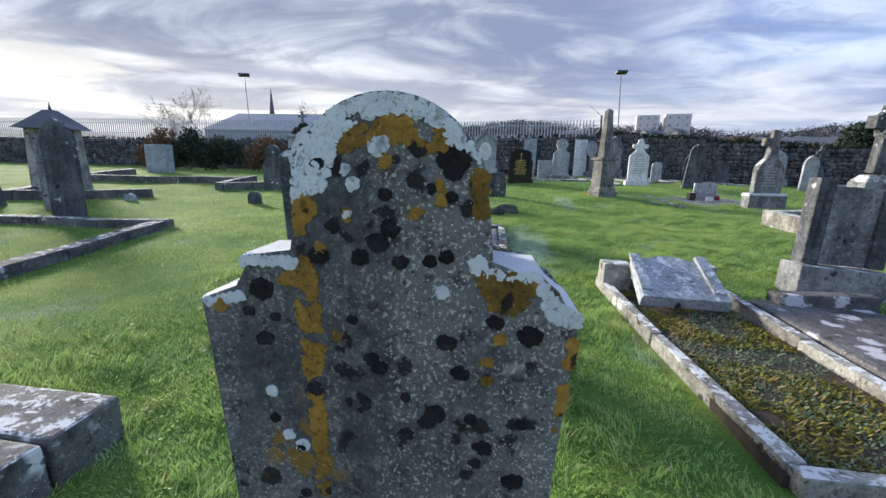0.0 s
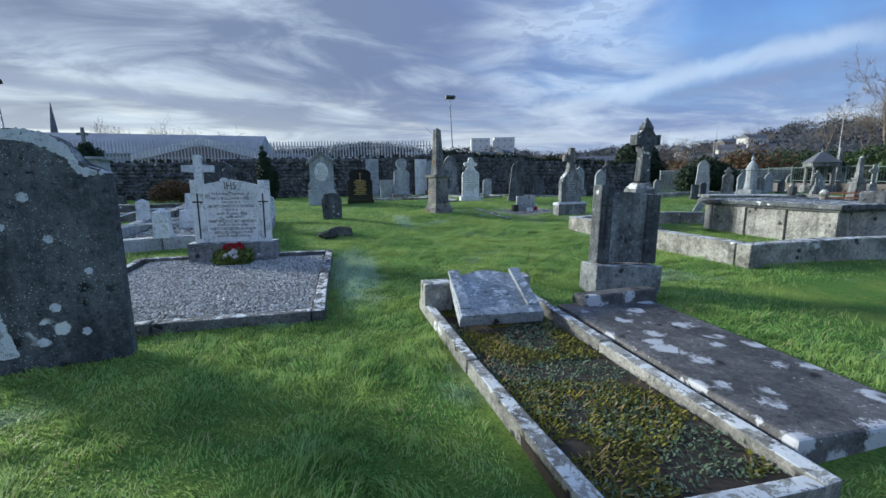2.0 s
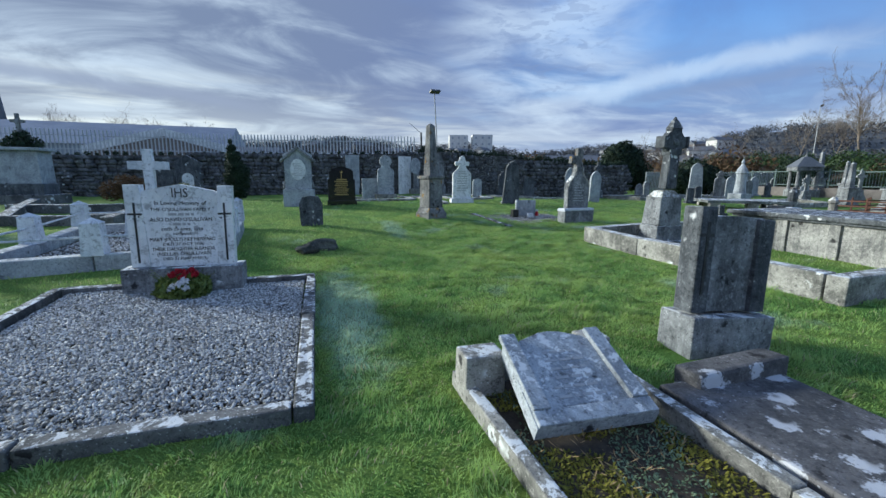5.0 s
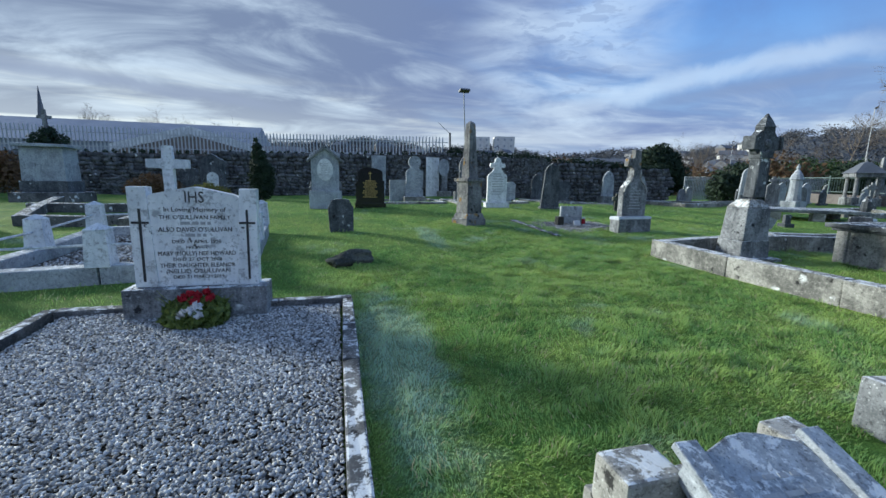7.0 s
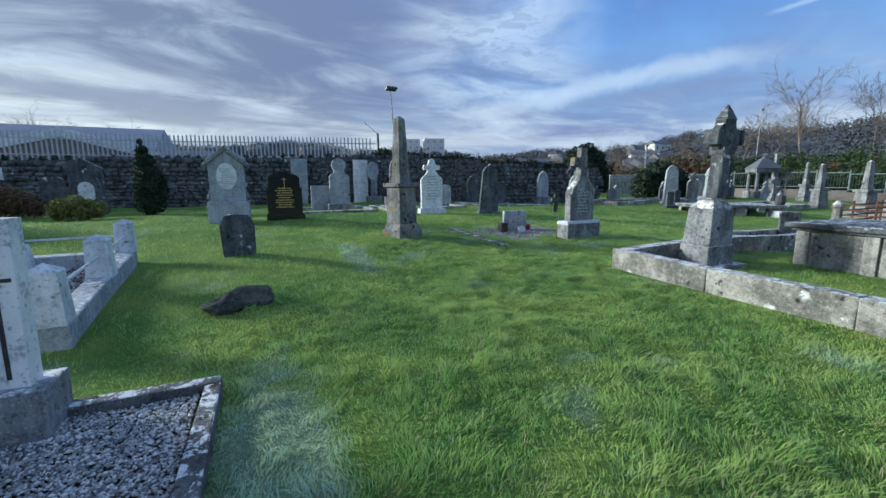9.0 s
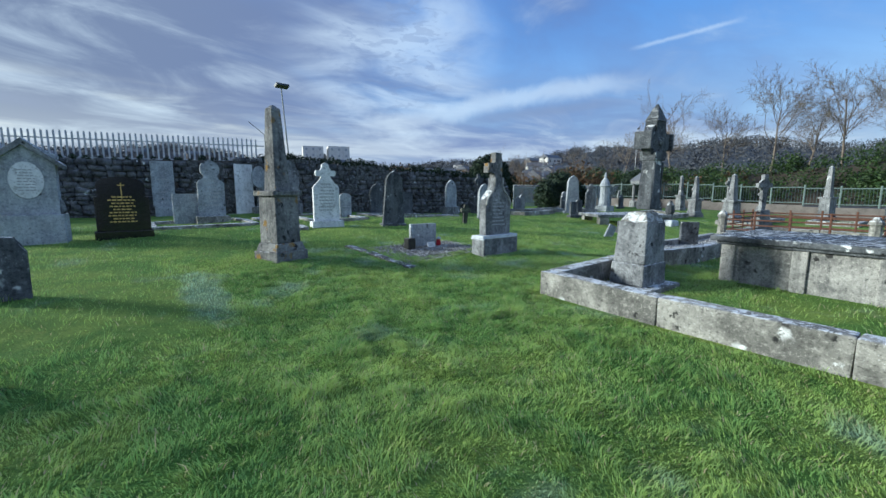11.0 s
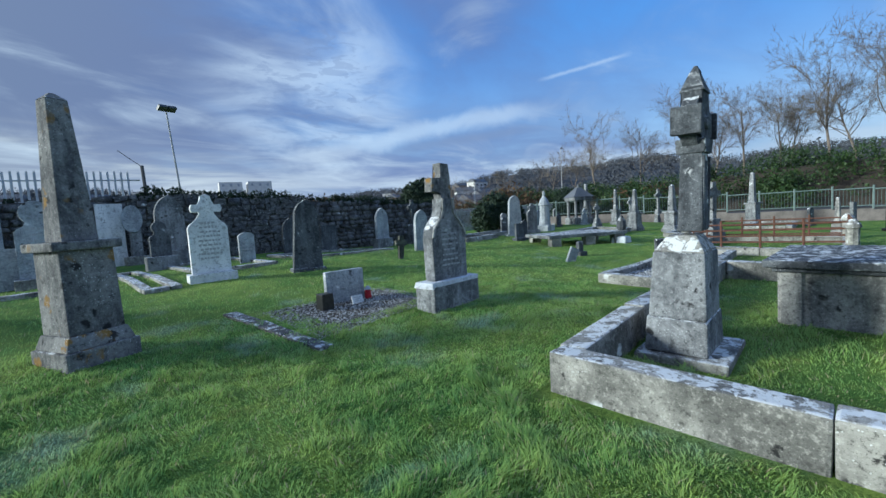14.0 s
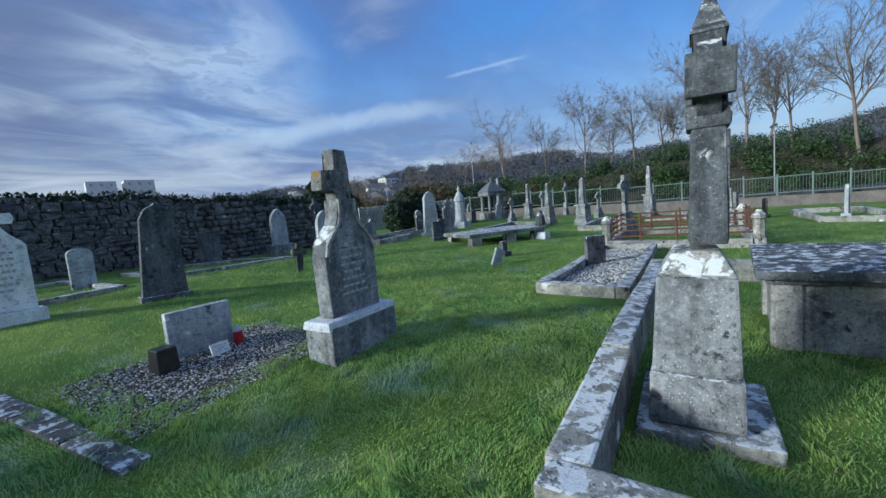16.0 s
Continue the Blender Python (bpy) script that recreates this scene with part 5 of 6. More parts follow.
# ---- plot with gravel and small stone beyond ----
plot2 = thing("gravel_grave", 13.5, 10.2, label="gravel grave with thick whitewashed kerbs", category="grave")
kerb_run(plot2, [(10.9, 9.98), (16.3, 9.98), (16.3, 11.25), (10.9, 11.2)], 0.2, 0.18, M_KERB, 1.6, random.Random(31), closed=True)
bed(plot2, 11.0, 16.2, 10.08, 11.1, 0.05, M_SOIL)
pebbles("gravel", plot2, 11.02, 16.15, 10.1, 11.08, 0.06, 4500, 0.024, 14)
headstone(13.9, 10.95, 0.46, 0.70, half_flat, M_DARK, "small plain dark headstone within a gravel plot", 0.12, rz=-45)
railed2 = thing("iron_railed_grave", 18.5, 9.4, label="grave with rusted iron rails on whitewashed kerbs", category="grave")
kerb_run(railed2, [(17.0, 7.7), (20.8, 7.7), (20.8, 11.2), (17.0, 11.2)], 0.24, 0.22, M_KERB, 1.8, random.Random(32), closed=True)
inv = railed2.matrix_world.inverted()
CORN = [(17.0, 7.7), (20.8, 7.7), (20.8, 11.2), (17.0, 11.2)]
for (ax, ay), (bx, by) in zip(CORN, CORN[1:] + CORN[:1]):
    z0 = ground_z(ax, ay) + 0.2
    for z in (0.12, 0.28, 0.44, 0.60):
        part("iron_rail", rod(bmesh.new(), inv @ Vector((ax, ay, z0 + z)), inv @ Vector((bx, by, z0 + z)), 0.025, None, 5), M_RUST, railed2)
    for k in (0.25, 0.5, 0.75):
        px, py = ax + (bx - ax) * k, ay + (by - ay) * k
        part("iron_upright", rod(bmesh.new(), inv @ Vector((px, py, z0 - 0.1)), inv @ Vector((px, py, z0 + 0.72)), 0.03, None, 6), M_RUST, railed2)
    bm = bmesh.new()
    lathe(bm, [(0.13, -0.2), (0.13, 0.5), (0.17, 0.52), (0.15, 0.60), (0.05, 0.72)], 0, 0, 8)
    ob = part("corner_post", bm, M_KERB, railed2)
    ob.location = inv @ Vector((ax, ay, z0))

# ---- the crowd of stones in the far corner ----
pal = headstone(20.3, 19.4, 0.70, 2.0, half_taper, M_BLUEGREY, "pale tapering stone slab with pointed head", 0.3, base=(0.9, 0.6, 0.12), rz=-40)
headstone(22.5, 19.75, 0.55, 1.65, half_cross_top, M_GREY, "grey headstone with small cross head", 0.16, base=(0.75, 0.4, 0.2), rz=-40)
fin = thing("finial_monument", 25.0, 20.4, label="white turned monument with a rounded finial", category="monument", group="gravestones")
part("base", boxed(-0.42, 0.42, -0.42, 0.42, -0.2, 0.35, 0.02), M_BLUEGREY, fin)
part("body", lathe(bmesh.new(), [(0.34, 0.35), (0.28, 0.9), (0.27, 1.5), (0.33, 1.55), (0.25, 1.8), (0.10, 2.05), (0.06, 2.1), (0.10, 2.2), (0.02, 2.4)], 0, 0, 12), M_BLUEGREY, fin)
SMALL = [(26.2, 22.0, 0.5, 1.35, half_gothic, 0), (27.0, 21.4, 0.55, 1.1, half_round, 1), (28.2, 22.6, 0.6, 1.3, half_round, 0), (29.4, 21.8, 0.5, 0.95, half_gothic, 2), (30.6, 23.6, 0.6, 1.4, half_gothic, 0), (22.8, 21.8, 0.45, 0.9, half_round, 2),
         (19.5, 22.6, 0.5, 0.9, half_gothic, 1), (18.3, 17.9, 0.35, 0.75, half_flat, 2), (18.9, 18.0, 0.32, 0.85, half_low_round, 2), (24.2, 22.8, 0.5, 1.2, half_round, 1), (31.5, 20.9, 0.55, 1.2, half_cross_top, 0), (33.4, 24.2, 0.6, 1.3, half_gothic, 1),
         (21.2, 23.8, 0.5, 1.0, half_round, 1), (27.3, 24.2, 0.55, 1.3, half_gothic, 0), (26.8, 6.4, 0.45, 0.85, half_low_round, 3), (27.0, 7.4, 0.42, 1.15, half_flat, 1), (26.4, 3.9, 0.42, 1.25, half_gothic, 0), (30.5, 8.8, 0.4, 0.9, half_low_round, 2),
         (25.0, 1.0, 0.5, 1.1, half_gothic, 1), (15.1, 13.65, 0.22, 0.42, half_flat, 2)]
for x, y, w, h, kind, m in SMALL:
    mat, lab = ((M_BLUEGREY, "pale grey headstone"), (M_GREY, "weathered grey headstone"), (M_DARK, "small dark headstone"), (M_BLACK, "polished black headstone"))[m]
    headstone(x, y, w, h, kind, mat, lab + {half_gothic: " with pointed head among other graves", half_round: " with round head among other graves"}.get(kind, " among crowded graves"), 0.12, base=(w + 0.14, 0.3, 0.12), rz=-25 + (x * 7 % 30))
headstone(13.75, 13.3, 0.26, 0.40, half_flat, M_BLUEGREY, "small stone marker leaning over in the grass", 0.08, ry=24, rz=-30)
canopy = thing("canopy_monument", 33.0, 22.0, label="stone canopy monument on four columns with gabled roof", category="monument", group="gravestones", rz=-35)
part("plinth", boxed(-0.75, 0.75, -0.75, 0.75, -0.2, 0.5, 0.02), M_GREY, canopy)
for sx in (-1, 1):
    for sy in (-1, 1):
        part("column", lathe(bmesh.new(), [(0.14, 0.5), (0.11, 0.6), (0.10, 1.7), (0.15, 1.8)], sx * 0.55, sy * 0.55, 8), M_GREY, canopy)
part("entablature", boxed(-0.74, 0.74, -0.74, 0.74, 1.8, 2.05, 0.02), M_GREY, canopy)
part("roof", boxed(-0.82, 0.82, -0.82, 0.82, 2.05, 2.75, 0.0, 0, 0.8), M_ROOFSLATE, canopy)
part("finial", lathe(bmesh.new(), [(0.12, 2.72), (0.06, 2.85), (0.02, 3.05)], 0, 0, 8), M_GREY, canopy)
for x, y, w, h, lab in ((35.5, 22.5, 0.75, 3.2, "tall grey obelisk"), (30.8, 18.4, 0.55, 2.3, "slender grey obelisk"), (26.0, 15.6, 0.62, 2.2, "grey obelisk on a pedestal"), (25.5, 13.7, 0.72, 2.3, "weathered obelisk with rusty stains"), (31.5, 11.2, 0.7, 2.9, "tall pointed grey obelisk"), (22.6, 7.9, 0.36, 1.45, "slim white pillar")):
    obelisk(x, y, w, h, M_GREY if w > 0.4 else M_PALE, lab + " among the far graves", rz=-20)
for x, y, h, w in ((26.8, 18.0, 1.45, 0.34), (34.0, 16.7, 2.3, 0.42), (31.0, 14.0, 1.6, 0.36), (20.6, 11.15, 2.2, 0.46), (29.5, 17.0, 1.8, 0.36)):
    celtic_cross(x, y, h, M_GREY, "grey ringed cross on a tapered base among graves", w, rz=-30)
platform = thing("flat_tomb", 18.4, 15.4, label="broad flat tomb slab raised on low stone blocks", category="tomb", rz=-35)
part("slab", boxed(-1.5, 1.7, -0.9, 1.3, 0.30, 0.42, 0.02, 0.01), M_GREY, platform)
for x, y in ((-1.2, -0.7), (0.2, -0.7), (1.4, -0.7), (-1.2, 1.0), (1.4, 1.0)):
    part("block", boxed(x - 0.2, x + 0.2, y - 0.16, y + 0.16, -0.2, 0.30, 0.02), M_KERB, platform)
urn = thing("urn_monument", 19.3, 13.9, label="dark urn on a whitened rubble base", category="monument", group="gravestones")
part("base", boxed(-0.42, 0.42, -0.3, 0.3, -0.2, 0.24, 0.05, 0.03, 0.2), M_PAINT, urn)
part("urn", lathe(bmesh.new(), [(0.10, 0.24), (0.12, 0.45), (0.18, 0.6), (0.15, 0.85), (0.09, 0.95), (0.04, 1.05)], 0, 0, 10), M_DARK, urn)
for x0, y0, x1, y1 in ((21, 15.6, 25, 17.4), (22.5, 12.2, 27.8, 13.2), (23.6, 3.0, 28.5, 5.2), (27, 9.4, 31, 11), (20.2, 20.8, 23.6, 22.6), (17.0, 19.8, 19.2, 22.6)):
    e = thing("kerbed_plot", (x0 + x1) / 2, (y0 + y1) / 2, label="kerbed family plot with low stone edging", category="grave", group="kerbed plots")
    kerb_run(e, [(x0, y0), (x1, y0), (x1, y1), (x0, y1)], 0.22, 0.2, M_KERB, 2.4, random.Random(int(x0 * 10)), closed=True)
for x0, y0, x1, y1 in ((4.9, 17.6, 5.35, 21.6), (6.3, 19.3, 8.1, 22.7), (1.9, 19.2, 4.4, 22.2), (9.5, 20.2, 13.0, 22.8)):
    e = thing("kerbed_plot", (x0 + x1) / 2, (y0 + y1) / 2, label="grassed plot edged with flat lichened kerbs", category="grave", group="kerbed plots")
    kerb_run(e, [(x0, y0), (x1, y0), (x1, y1), (x0, y1)], 0.2, 0.08, M_KERB, 2.0, random.Random(int(x0 * 10)), closed=True)

# ---- left of the start ----
near = thing("grave_wall_block", -2.35, 1.05, label="lichened block kerb at the corner of a grave", category="grave")
kerb_run(near, [(-4.3, 1.52), (-1.86, 1.52)], 0.34, 0.25, M_DKERB, 1.3, random.Random(41))
kerb_run(near, [(-2.03, 1.33), (-2.03, -0.6)], 0.34, 0.25, M_DKERB, 1.9, random.Random(42))
edge = thing("kerbed_plot", -6.3, 5.2, label="grassed plot edged with rounded dark kerbs", category="grave", group="kerbed plots")
kerb_run(edge, [(-5.5, 2.6), (-6.05, 6.95), (-9.8, 6.85)], 0.24, 0.16, M_DKERB, 1.1, random.Random(43))
headstone(-8.35, 7.25, 0.56, 2.0, half_gothic, M_DARK, "tall dark slab headstone with ragged head", 0.14, rz=14)
headstone(-9.9, 8.5, 0.75, 1.7, half_flat, M_GREY, "plain grey slab headstone", 0.14, rz=14)
pyr = thing("capped_monument", -13.2, 11.4, label="square rendered monument with a pyramid slate cap", category="monument", group="gravestones", rz=8)
part("body", boxed(-0.52, 0.52, -0.52, 0.52, -0.2, 1.95, 0.02, 0, 0.12), M_PALE, pyr)
part("cap", boxed(-0.66, 0.66, -0.66, 0.66, 1.95, 2.5, 0.0, 0, 0.82), M_ROOFSLATE, pyr)
part("finial", lathe(bmesh.new(), [(0.06, 2.48), (0.03, 2.6), (0.01, 2.72)], 0, 0, 6), M_ROOFSLATE, pyr)
celtic_cross(-12.3, 8.6, 2.6, M_DARK, "dark ringed cross standing among old graves", 0.5)
headstone(-17.0, 19.8, 1.0, 1.4, half_flat, M_BLUEGREY, "broad square grey tombstone", 0.7, rz=10)
headstone(-7.65, 14.0, 0.72, 1.6, half_ogee, M_DARK, "dark headstone with scrolled shoulders", 0.14, rz=8)
headstone(-8.0, 14.6, 0.5, 1.5, half_gothic, M_DARK, "narrow dark headstone with pointed head", 0.14, rz=8)
headstone(-6.4, 10.6, 0.36, 0.34, half_round, M_DARK, "very small dark rounded grave marker", 0.12)
headstone(-9.8, 10.2, 0.3, 0.2, half_round, M_BLUEGREY, "tiny pale stone marker in the grass", 0.12)
for pts in ([(-7.4, 14.4), (-9.6, 13.8), (-9.9, 16.6)], [(-10.2, 11.2), (-13.2, 9.9), (-14.2, 12.2)], [(-9.8, 15.4), (-16.5, 15.0), (-17.0, 18.2)], [(-4.6, 15.0), (-7.2, 15.2), (-9.2, 20.4)], [(-4.6, 14.2), (-4.9, 17.5), (-8.6, 17.6)]):
    e = thing("kerbed_plot", pts[1][0], pts[1][1], label="old plot edged with thick mossy kerbs", category="grave", group="kerbed plots")
    kerb_run(e, pts, 0.28, 0.26, M_DKERB, 1.5, random.Random(int(pts[0][0] * -10)))
big = thing("pedestal_tomb", -10.0, 21.6, label="large square pedestal tomb with ivy and a small cross", category="monument", group="gravestones", rz=2)
part("plinth", boxed(-1.0, 1.0, -0.7, 0.7, -0.2, 0.34, 0.03, 0.01), M_DKERB, big)
part("base", boxed(-0.72, 0.72, -0.55, 0.55, 0.34, 0.75, 0.02), M_DARK, big)
part("pedestal", boxed(-0.66, 0.66, -0.5, 0.5, 0.75, 1.95, 0.02, 0, 0.04), M_BLUEGREY, big)
part("cornice", boxed(-0.78, 0.78, -0.62, 0.62, 1.95, 2.06, 0.02), M_BLUEGREY, big)
part("cross", moved(prismed(cross_outline(0.42, 0.85, 0.1, 0.58), -0.05, 0.05, 0.008), z=2.45), M_GREY, big)
rng = np.random.default_rng(77)
v, f = leaf_cloud(rng, [(-0.3, 0, 2.2), (0.1, -0.1, 2.3), (0.4, 0, 2.2), (0, 0.1, 2.5)], [0.3, 0.32, 0.26, 0.25], 1300, 0.06)
tagged(new("ivy", raw_mesh("ivy", v, f, M_CYPRESS)), "dark ivy", kind="stuff").parent = big
headstone(-6.4, 24.6, 0.75, 1.45, half_low_round, M_DARK, "dark rounded headstone by the wall", 0.14)
headstone(-5.45, 24.8, 1.0, 2.1, half_gable, M_DARK, "gabled dark headstone with a pale panel", 0.3, base=(1.15, 0.5, 0.5))
panel = thing("memorial_panel", -5.43, 24.59, label="white arched marble panel on a gabled headstone", category="gravestone", group="gravestones")
part("panel", prismed(half_round(0.5, 0.62), -0.02, 0.02, 0.004), M_MARBLE, panel).location = (0, 0, 0.62)


def bush(x, y, centers, radii, count, size, mat, label, name="bush", category="shrub", trunk=0.5, group="", flat=1.0, seed=1):
    """Stems inside a loose crown of small leaves."""
    e = thing(name, x, y, label=label, category=category, group=group)
    rng = np.random.default_rng(seed)
    v, f = leaf_cloud(rng, centers, radii, count, size, flat)
    ob = new("crown", raw_mesh("crown", v, f, mat))
    ob.parent = e
    bm = bmesh.new()
    for c in centers[:10]:
        rod(bm, (0, 0, -0.1), (c[0], c[1], c[2]), 0.03 + 0.01 * trunk, 0.008, 5)
    part("trunk", bm, M_BARK, e)
    return e


bush(-3.0, 22.5, [(0, 0, 0.5), (0.02, 0, 1.0), (0, 0, 1.5), (-0.05, 0, 1.95), (-0.08, 0, 2.3), (-0.12, 0, 2.6), (0.2, 0.1, 0.8), (0.22, 0, 1.3)], [0.5, 0.5, 0.42, 0.32, 0.2, 0.1, 0.42, 0.38], 9000, 0.05, M_CYPRESS, "dark green columnar cypress beside the wall", "cypress", "tree", seed=2)
bush(-4.8, 21.6, [(-0.45, 0, 0.35), (0, 0, 0.45), (0.45, 0, 0.35), (0.2, -0.2, 0.3)], [0.36, 0.4, 0.34, 0.3], 3200, 0.05, M_SHRUB, "rounded yellow-green clipped shrub", seed=3)
bush(-7.4, 23.2, [(-0.6, 0, 0.4), (0, 0, 0.6), (0.5, 0, 0.5), (0.9, 0, 0.35)], [0.45, 0.55, 0.5, 0.4], 3000, 0.06, M_BRACKEN, "brown withered bush by the wall", seed=4)
for k, (x, y) in enumerate(((-19.0, 24.5), (-21.0, 24.6), (-16.6, 24.3), (-13.8, 24.6))):
    bush(x, y, [(-0.9, 0, 0.8), (0, 0, 1.3), (0.8, 0, 1.0), (0.2, 0.2, 2.0 if k < 2 else 1.2)], [0.8, 0.95, 0.8, 0.7], 2600, 0.09, M_BRACKEN if k % 2 else M_CYPRESS, "tangled winter scrub against the wall", seed=10 + k)

# ivy and creepers on the wall head to the right of the fence
rng = np.random.default_rng(91)
xs = np.linspace(6.6, 18.8, 46)
v, f = leaf_cloud(rng, [(x, wall_y(x) + 0.15, wall_top(x) + rng.uniform(-0.12, 0.12)) for x in xs], rng.uniform(0.16, 0.36, 46), 9000, 0.055)
tagged(new("wall_ivy", raw_mesh("wall_ivy", v, f, M_CYPRESS)), "dark ivy sprawling over the wall coping", "ivy", kind="stuff")
xs = np.linspace(-33, 6.3, 90)
v, f = leaf_cloud(rng, [(x, wall_y(x) + 0.15, wall_top(x) + rng.uniform(-0.06, 0.06)) for x in xs], rng.uniform(0.08, 0.2, 90), 7000, 0.05)
tagged(new("wall_moss", raw_mesh("wall_moss", v, f, M_CYPRESS)), "dark creeping growth along the wall coping", "ivy", kind="stuff")


# ---- beyond the graveyard ----
def pole_lamp(x, y, top, label, name="floodlight_pole", heads=2, lean=0.0, foot=None):
    z0 = ground_z(x, y) if foot is None else foot
    e = thing(name, x, y, z0, rz=20, ry=lean, label=label, category="lamp post")
    h = top - z0
    part("pole", rod(bmesh.new(), (0, 0, -0.3), (0, 0, h), 0.055, 0.035, 8), M_POLE, e)
    part("crossarm", rod(bmesh.new(), (-0.28, 0, h - 0.05), (0.28, 0, h - 0.05), 0.03), M_POLE, e)
    for i in range(heads):
        bm = boxed(-0.20, 0.20, -0.15, 0.15, -0.07, 0.07, 0.02)
        part("lamp_head", moved(bm, -0.21 + 0.42 * i if heads > 1 else 0.2, -0.08, h + 0.05, -35), M_LAMP, e)
    return e


pole_lamp(9.15, 31.0, 7.6, "grey floodlight pole behind the boundary wall", lean=-4)
pole_lamp(-20.0, 33.5, 7.9, "tall floodlight mast beyond the fence", lean=-2)
wood = thing("utility_post", 7.0, 27.6, label="short dark timber post with stay wires", category="post")
part("post", rod(bmesh.new(), (0, 0, -0.3), (-0.1, 0, 3.75), 0.07, 0.06, 7), M_LAMP, wood)
part("stay", rod(bmesh.new(), (-0.1, 0, 3.7), (-0.8, 0.1, 4.3), 0.016, None, 4), M_LAMP, wood)
for x, y, top in ((45.3, 42.0, 6.2), (52, 33.0, 9.5), (39.0, 4.4, 5.0), (62.0, 9.0, 7.4)):
    pole_lamp(x, y, top, "slim grey street lamp beyond the graves", "street_lamp", 1)


def house(x, y, w, d, h, roof, rz, z, wall_mat, roof_mat, label, name="house", rows=1):
    e = thing(name, x, y, z, rz, label=label, category="building", group="far houses")
    part("wall", boxed(-w / 2, w / 2, -d / 2, d / 2, -6, h), wall_mat, e)
    if roof:
        bm = bmesh.new()
        pts = [(-w / 2 - 0.4, -d / 2 - 0.4, h), (w / 2 + 0.4, -d / 2 - 0.4, h), (w / 2 + 0.4, d / 2 + 0.4, h), (-w / 2 - 0.4, d / 2 + 0.4, h), (-w / 2, 0, h + roof), (w / 2, 0, h + roof)]
        vs = [bm.verts.new(p) for p in pts]
        for f in ((0, 1, 5, 4), (2, 3, 4, 5), (1, 2, 5), (3, 0, 4), (3, 2, 1, 0)):
            bm.faces.new([vs[i] for i in f])
        part("roof", bm, roof_mat, e)
    n = max(2, int(w / 4))
    for r in range(rows):
        for i in range(n):
            cx, cz = -w / 2 + w * (i + 0.5) / n, h * (r + 0.5) / rows
            part("window", boxed(cx - 0.6, cx + 0.6, -d / 2 - 0.08, -d / 2 + 0.02, cz - 0.7, cz + 0.7), M_GLASSDARK if rows < 2 else M_GLASSPALE, e)
    return e


shed_z = ground_z(-22, 62)
house(-24.0, 62.0, 30.0, 16.0, 4.4, 3.0, 0, shed_z, M_SHEET, M_SHEET, "large grey sheet-metal shed behind the fence", "shed")
house(-8.5, 44.0, 12.0, 8.0, 1.7, 1.7, -6, 1.0, M_RENDER, M_ROOFSLATE, "low gabled building with pale barge boards behind the fence")
gable = thing("gable_front", -8.6, 32.5, 0.7, rz=0, label="white boarded gable end behind the palisade", category="building")
part("wall", prismed([(-3.9, 0), (3.9, 0), (3.9, 2.55), (0, 3.55), (-3.9, 2.55)], 0, 4.0, 0), M_STREETSTONE, gable)
for sx in (-1, 1):
    part("barge_board", prismed([(0, 3.45), (sx * 4.3, 2.30), (sx * 4.3, 2.75), (0, 3.95)][:: sx], -0.12, -0.02, 0), M_PAINT, gable)
spire = thing("church_spire", -62.6, 116.0, label="slender grey church spire far off", category="building")
part("spire", lathe(bmesh.new(), [(1.0, -5), (1.0, 9), (0.6, 13.5), (0.05, 19.0)], 0, 0, 8), M_ROOFSLATE, spire)
rr = random.Random(15)
for x, y, w, h in ((100, 285, 13, 12), (116, 280, 14, 13)):
    house(x, y, w, 12, h, 0, -15, ground_z(x, y), M_RENDER, M_ROOFSLATE, "white tower block on the far side of town", "apartment_block", 3)
for i in range(70):
    az, r = radians(rr.uniform(-16, 52)), rr.uniform(95, 300)
    x, y = r * math.sin(az), r * math.cos(az)
    house(x, y, rr.uniform(8, 15), 7, rr.uniform(2.6, 4.6), rr.uniform(1.6, 2.6), rr.uniform(-40, 40), ground_z(x, y), M_RENDER if rr.random() < 0.6 else M_STREETSTONE, M_ROOFSLATE, "small pitched-roof house in the distant town")

# woodland on the hills, one mass of clumps
rng = np.random.default_rng(23)
cs, rs = [], []
for i in range(2600):
    az = radians(rng.uniform(-30, 125))
    r = rng.uniform(110, 520)
    x, y = r * math.sin(az), r * math.cos(az)
    cs.append((x, y, ground_z(x, y) + 1.6))
    rs.append(rng.uniform(1.6, 3.4) * (1 + r / 420))
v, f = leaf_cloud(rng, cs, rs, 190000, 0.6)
tagged(new("far_woods", raw_mesh("far_woods", v, f, M_FARWOOD)), "bare woods on distant hillsides with blue-grey haze in their colour", "woods", kind="stuff")

# bank, road and railings to the east

def bank_z(x, y):
    return ground_z(x, y) + (4.0 - 1.6 * clamp((y - 8) / 14, 0, 1)) * clamp((x - 41.5 + 0.12 * y) / 7.0, 0, 1)


verts, faces = [], []
N1, N2 = 60, 14
for j in range(N1 + 1):
    for i in range(N2 + 1):
        y = -45 + 100 * j / N1
        x = 40.5 - 0.12 * y + 16.0 * i / N2
        verts.append((x, y, bank_z(x, y) + 0.05 + (0.5 * noise.noise((x * 0.4, y * 0.4, 0)) if i else -0.4)))
for j in range(N1):
    for i in range(N2):
        a = j * (N2 + 1) + i
        faces.append((a, a + 1, a + N2 + 2, a + N2 + 1))
tagged(new("bank", raw_mesh("bank", verts, faces, M_SOIL, True)), "steep overgrown bank beyond the road", "bank", kind="structure")
rng = np.random.default_rng(29)
cs, rs = [], []
for i in range(420):
    y = rng.uniform(-40, 40)
    x = 41.5 - 0.12 * y + rng.uniform(0, 10)
    cs.append((x, y, bank_z(x, y) + rng.uniform(0.0, 0.9)))
    rs.append(rng.uniform(0.4, 1.5))
v, f = leaf_cloud(rng, cs, rs, 110000, 0.10)
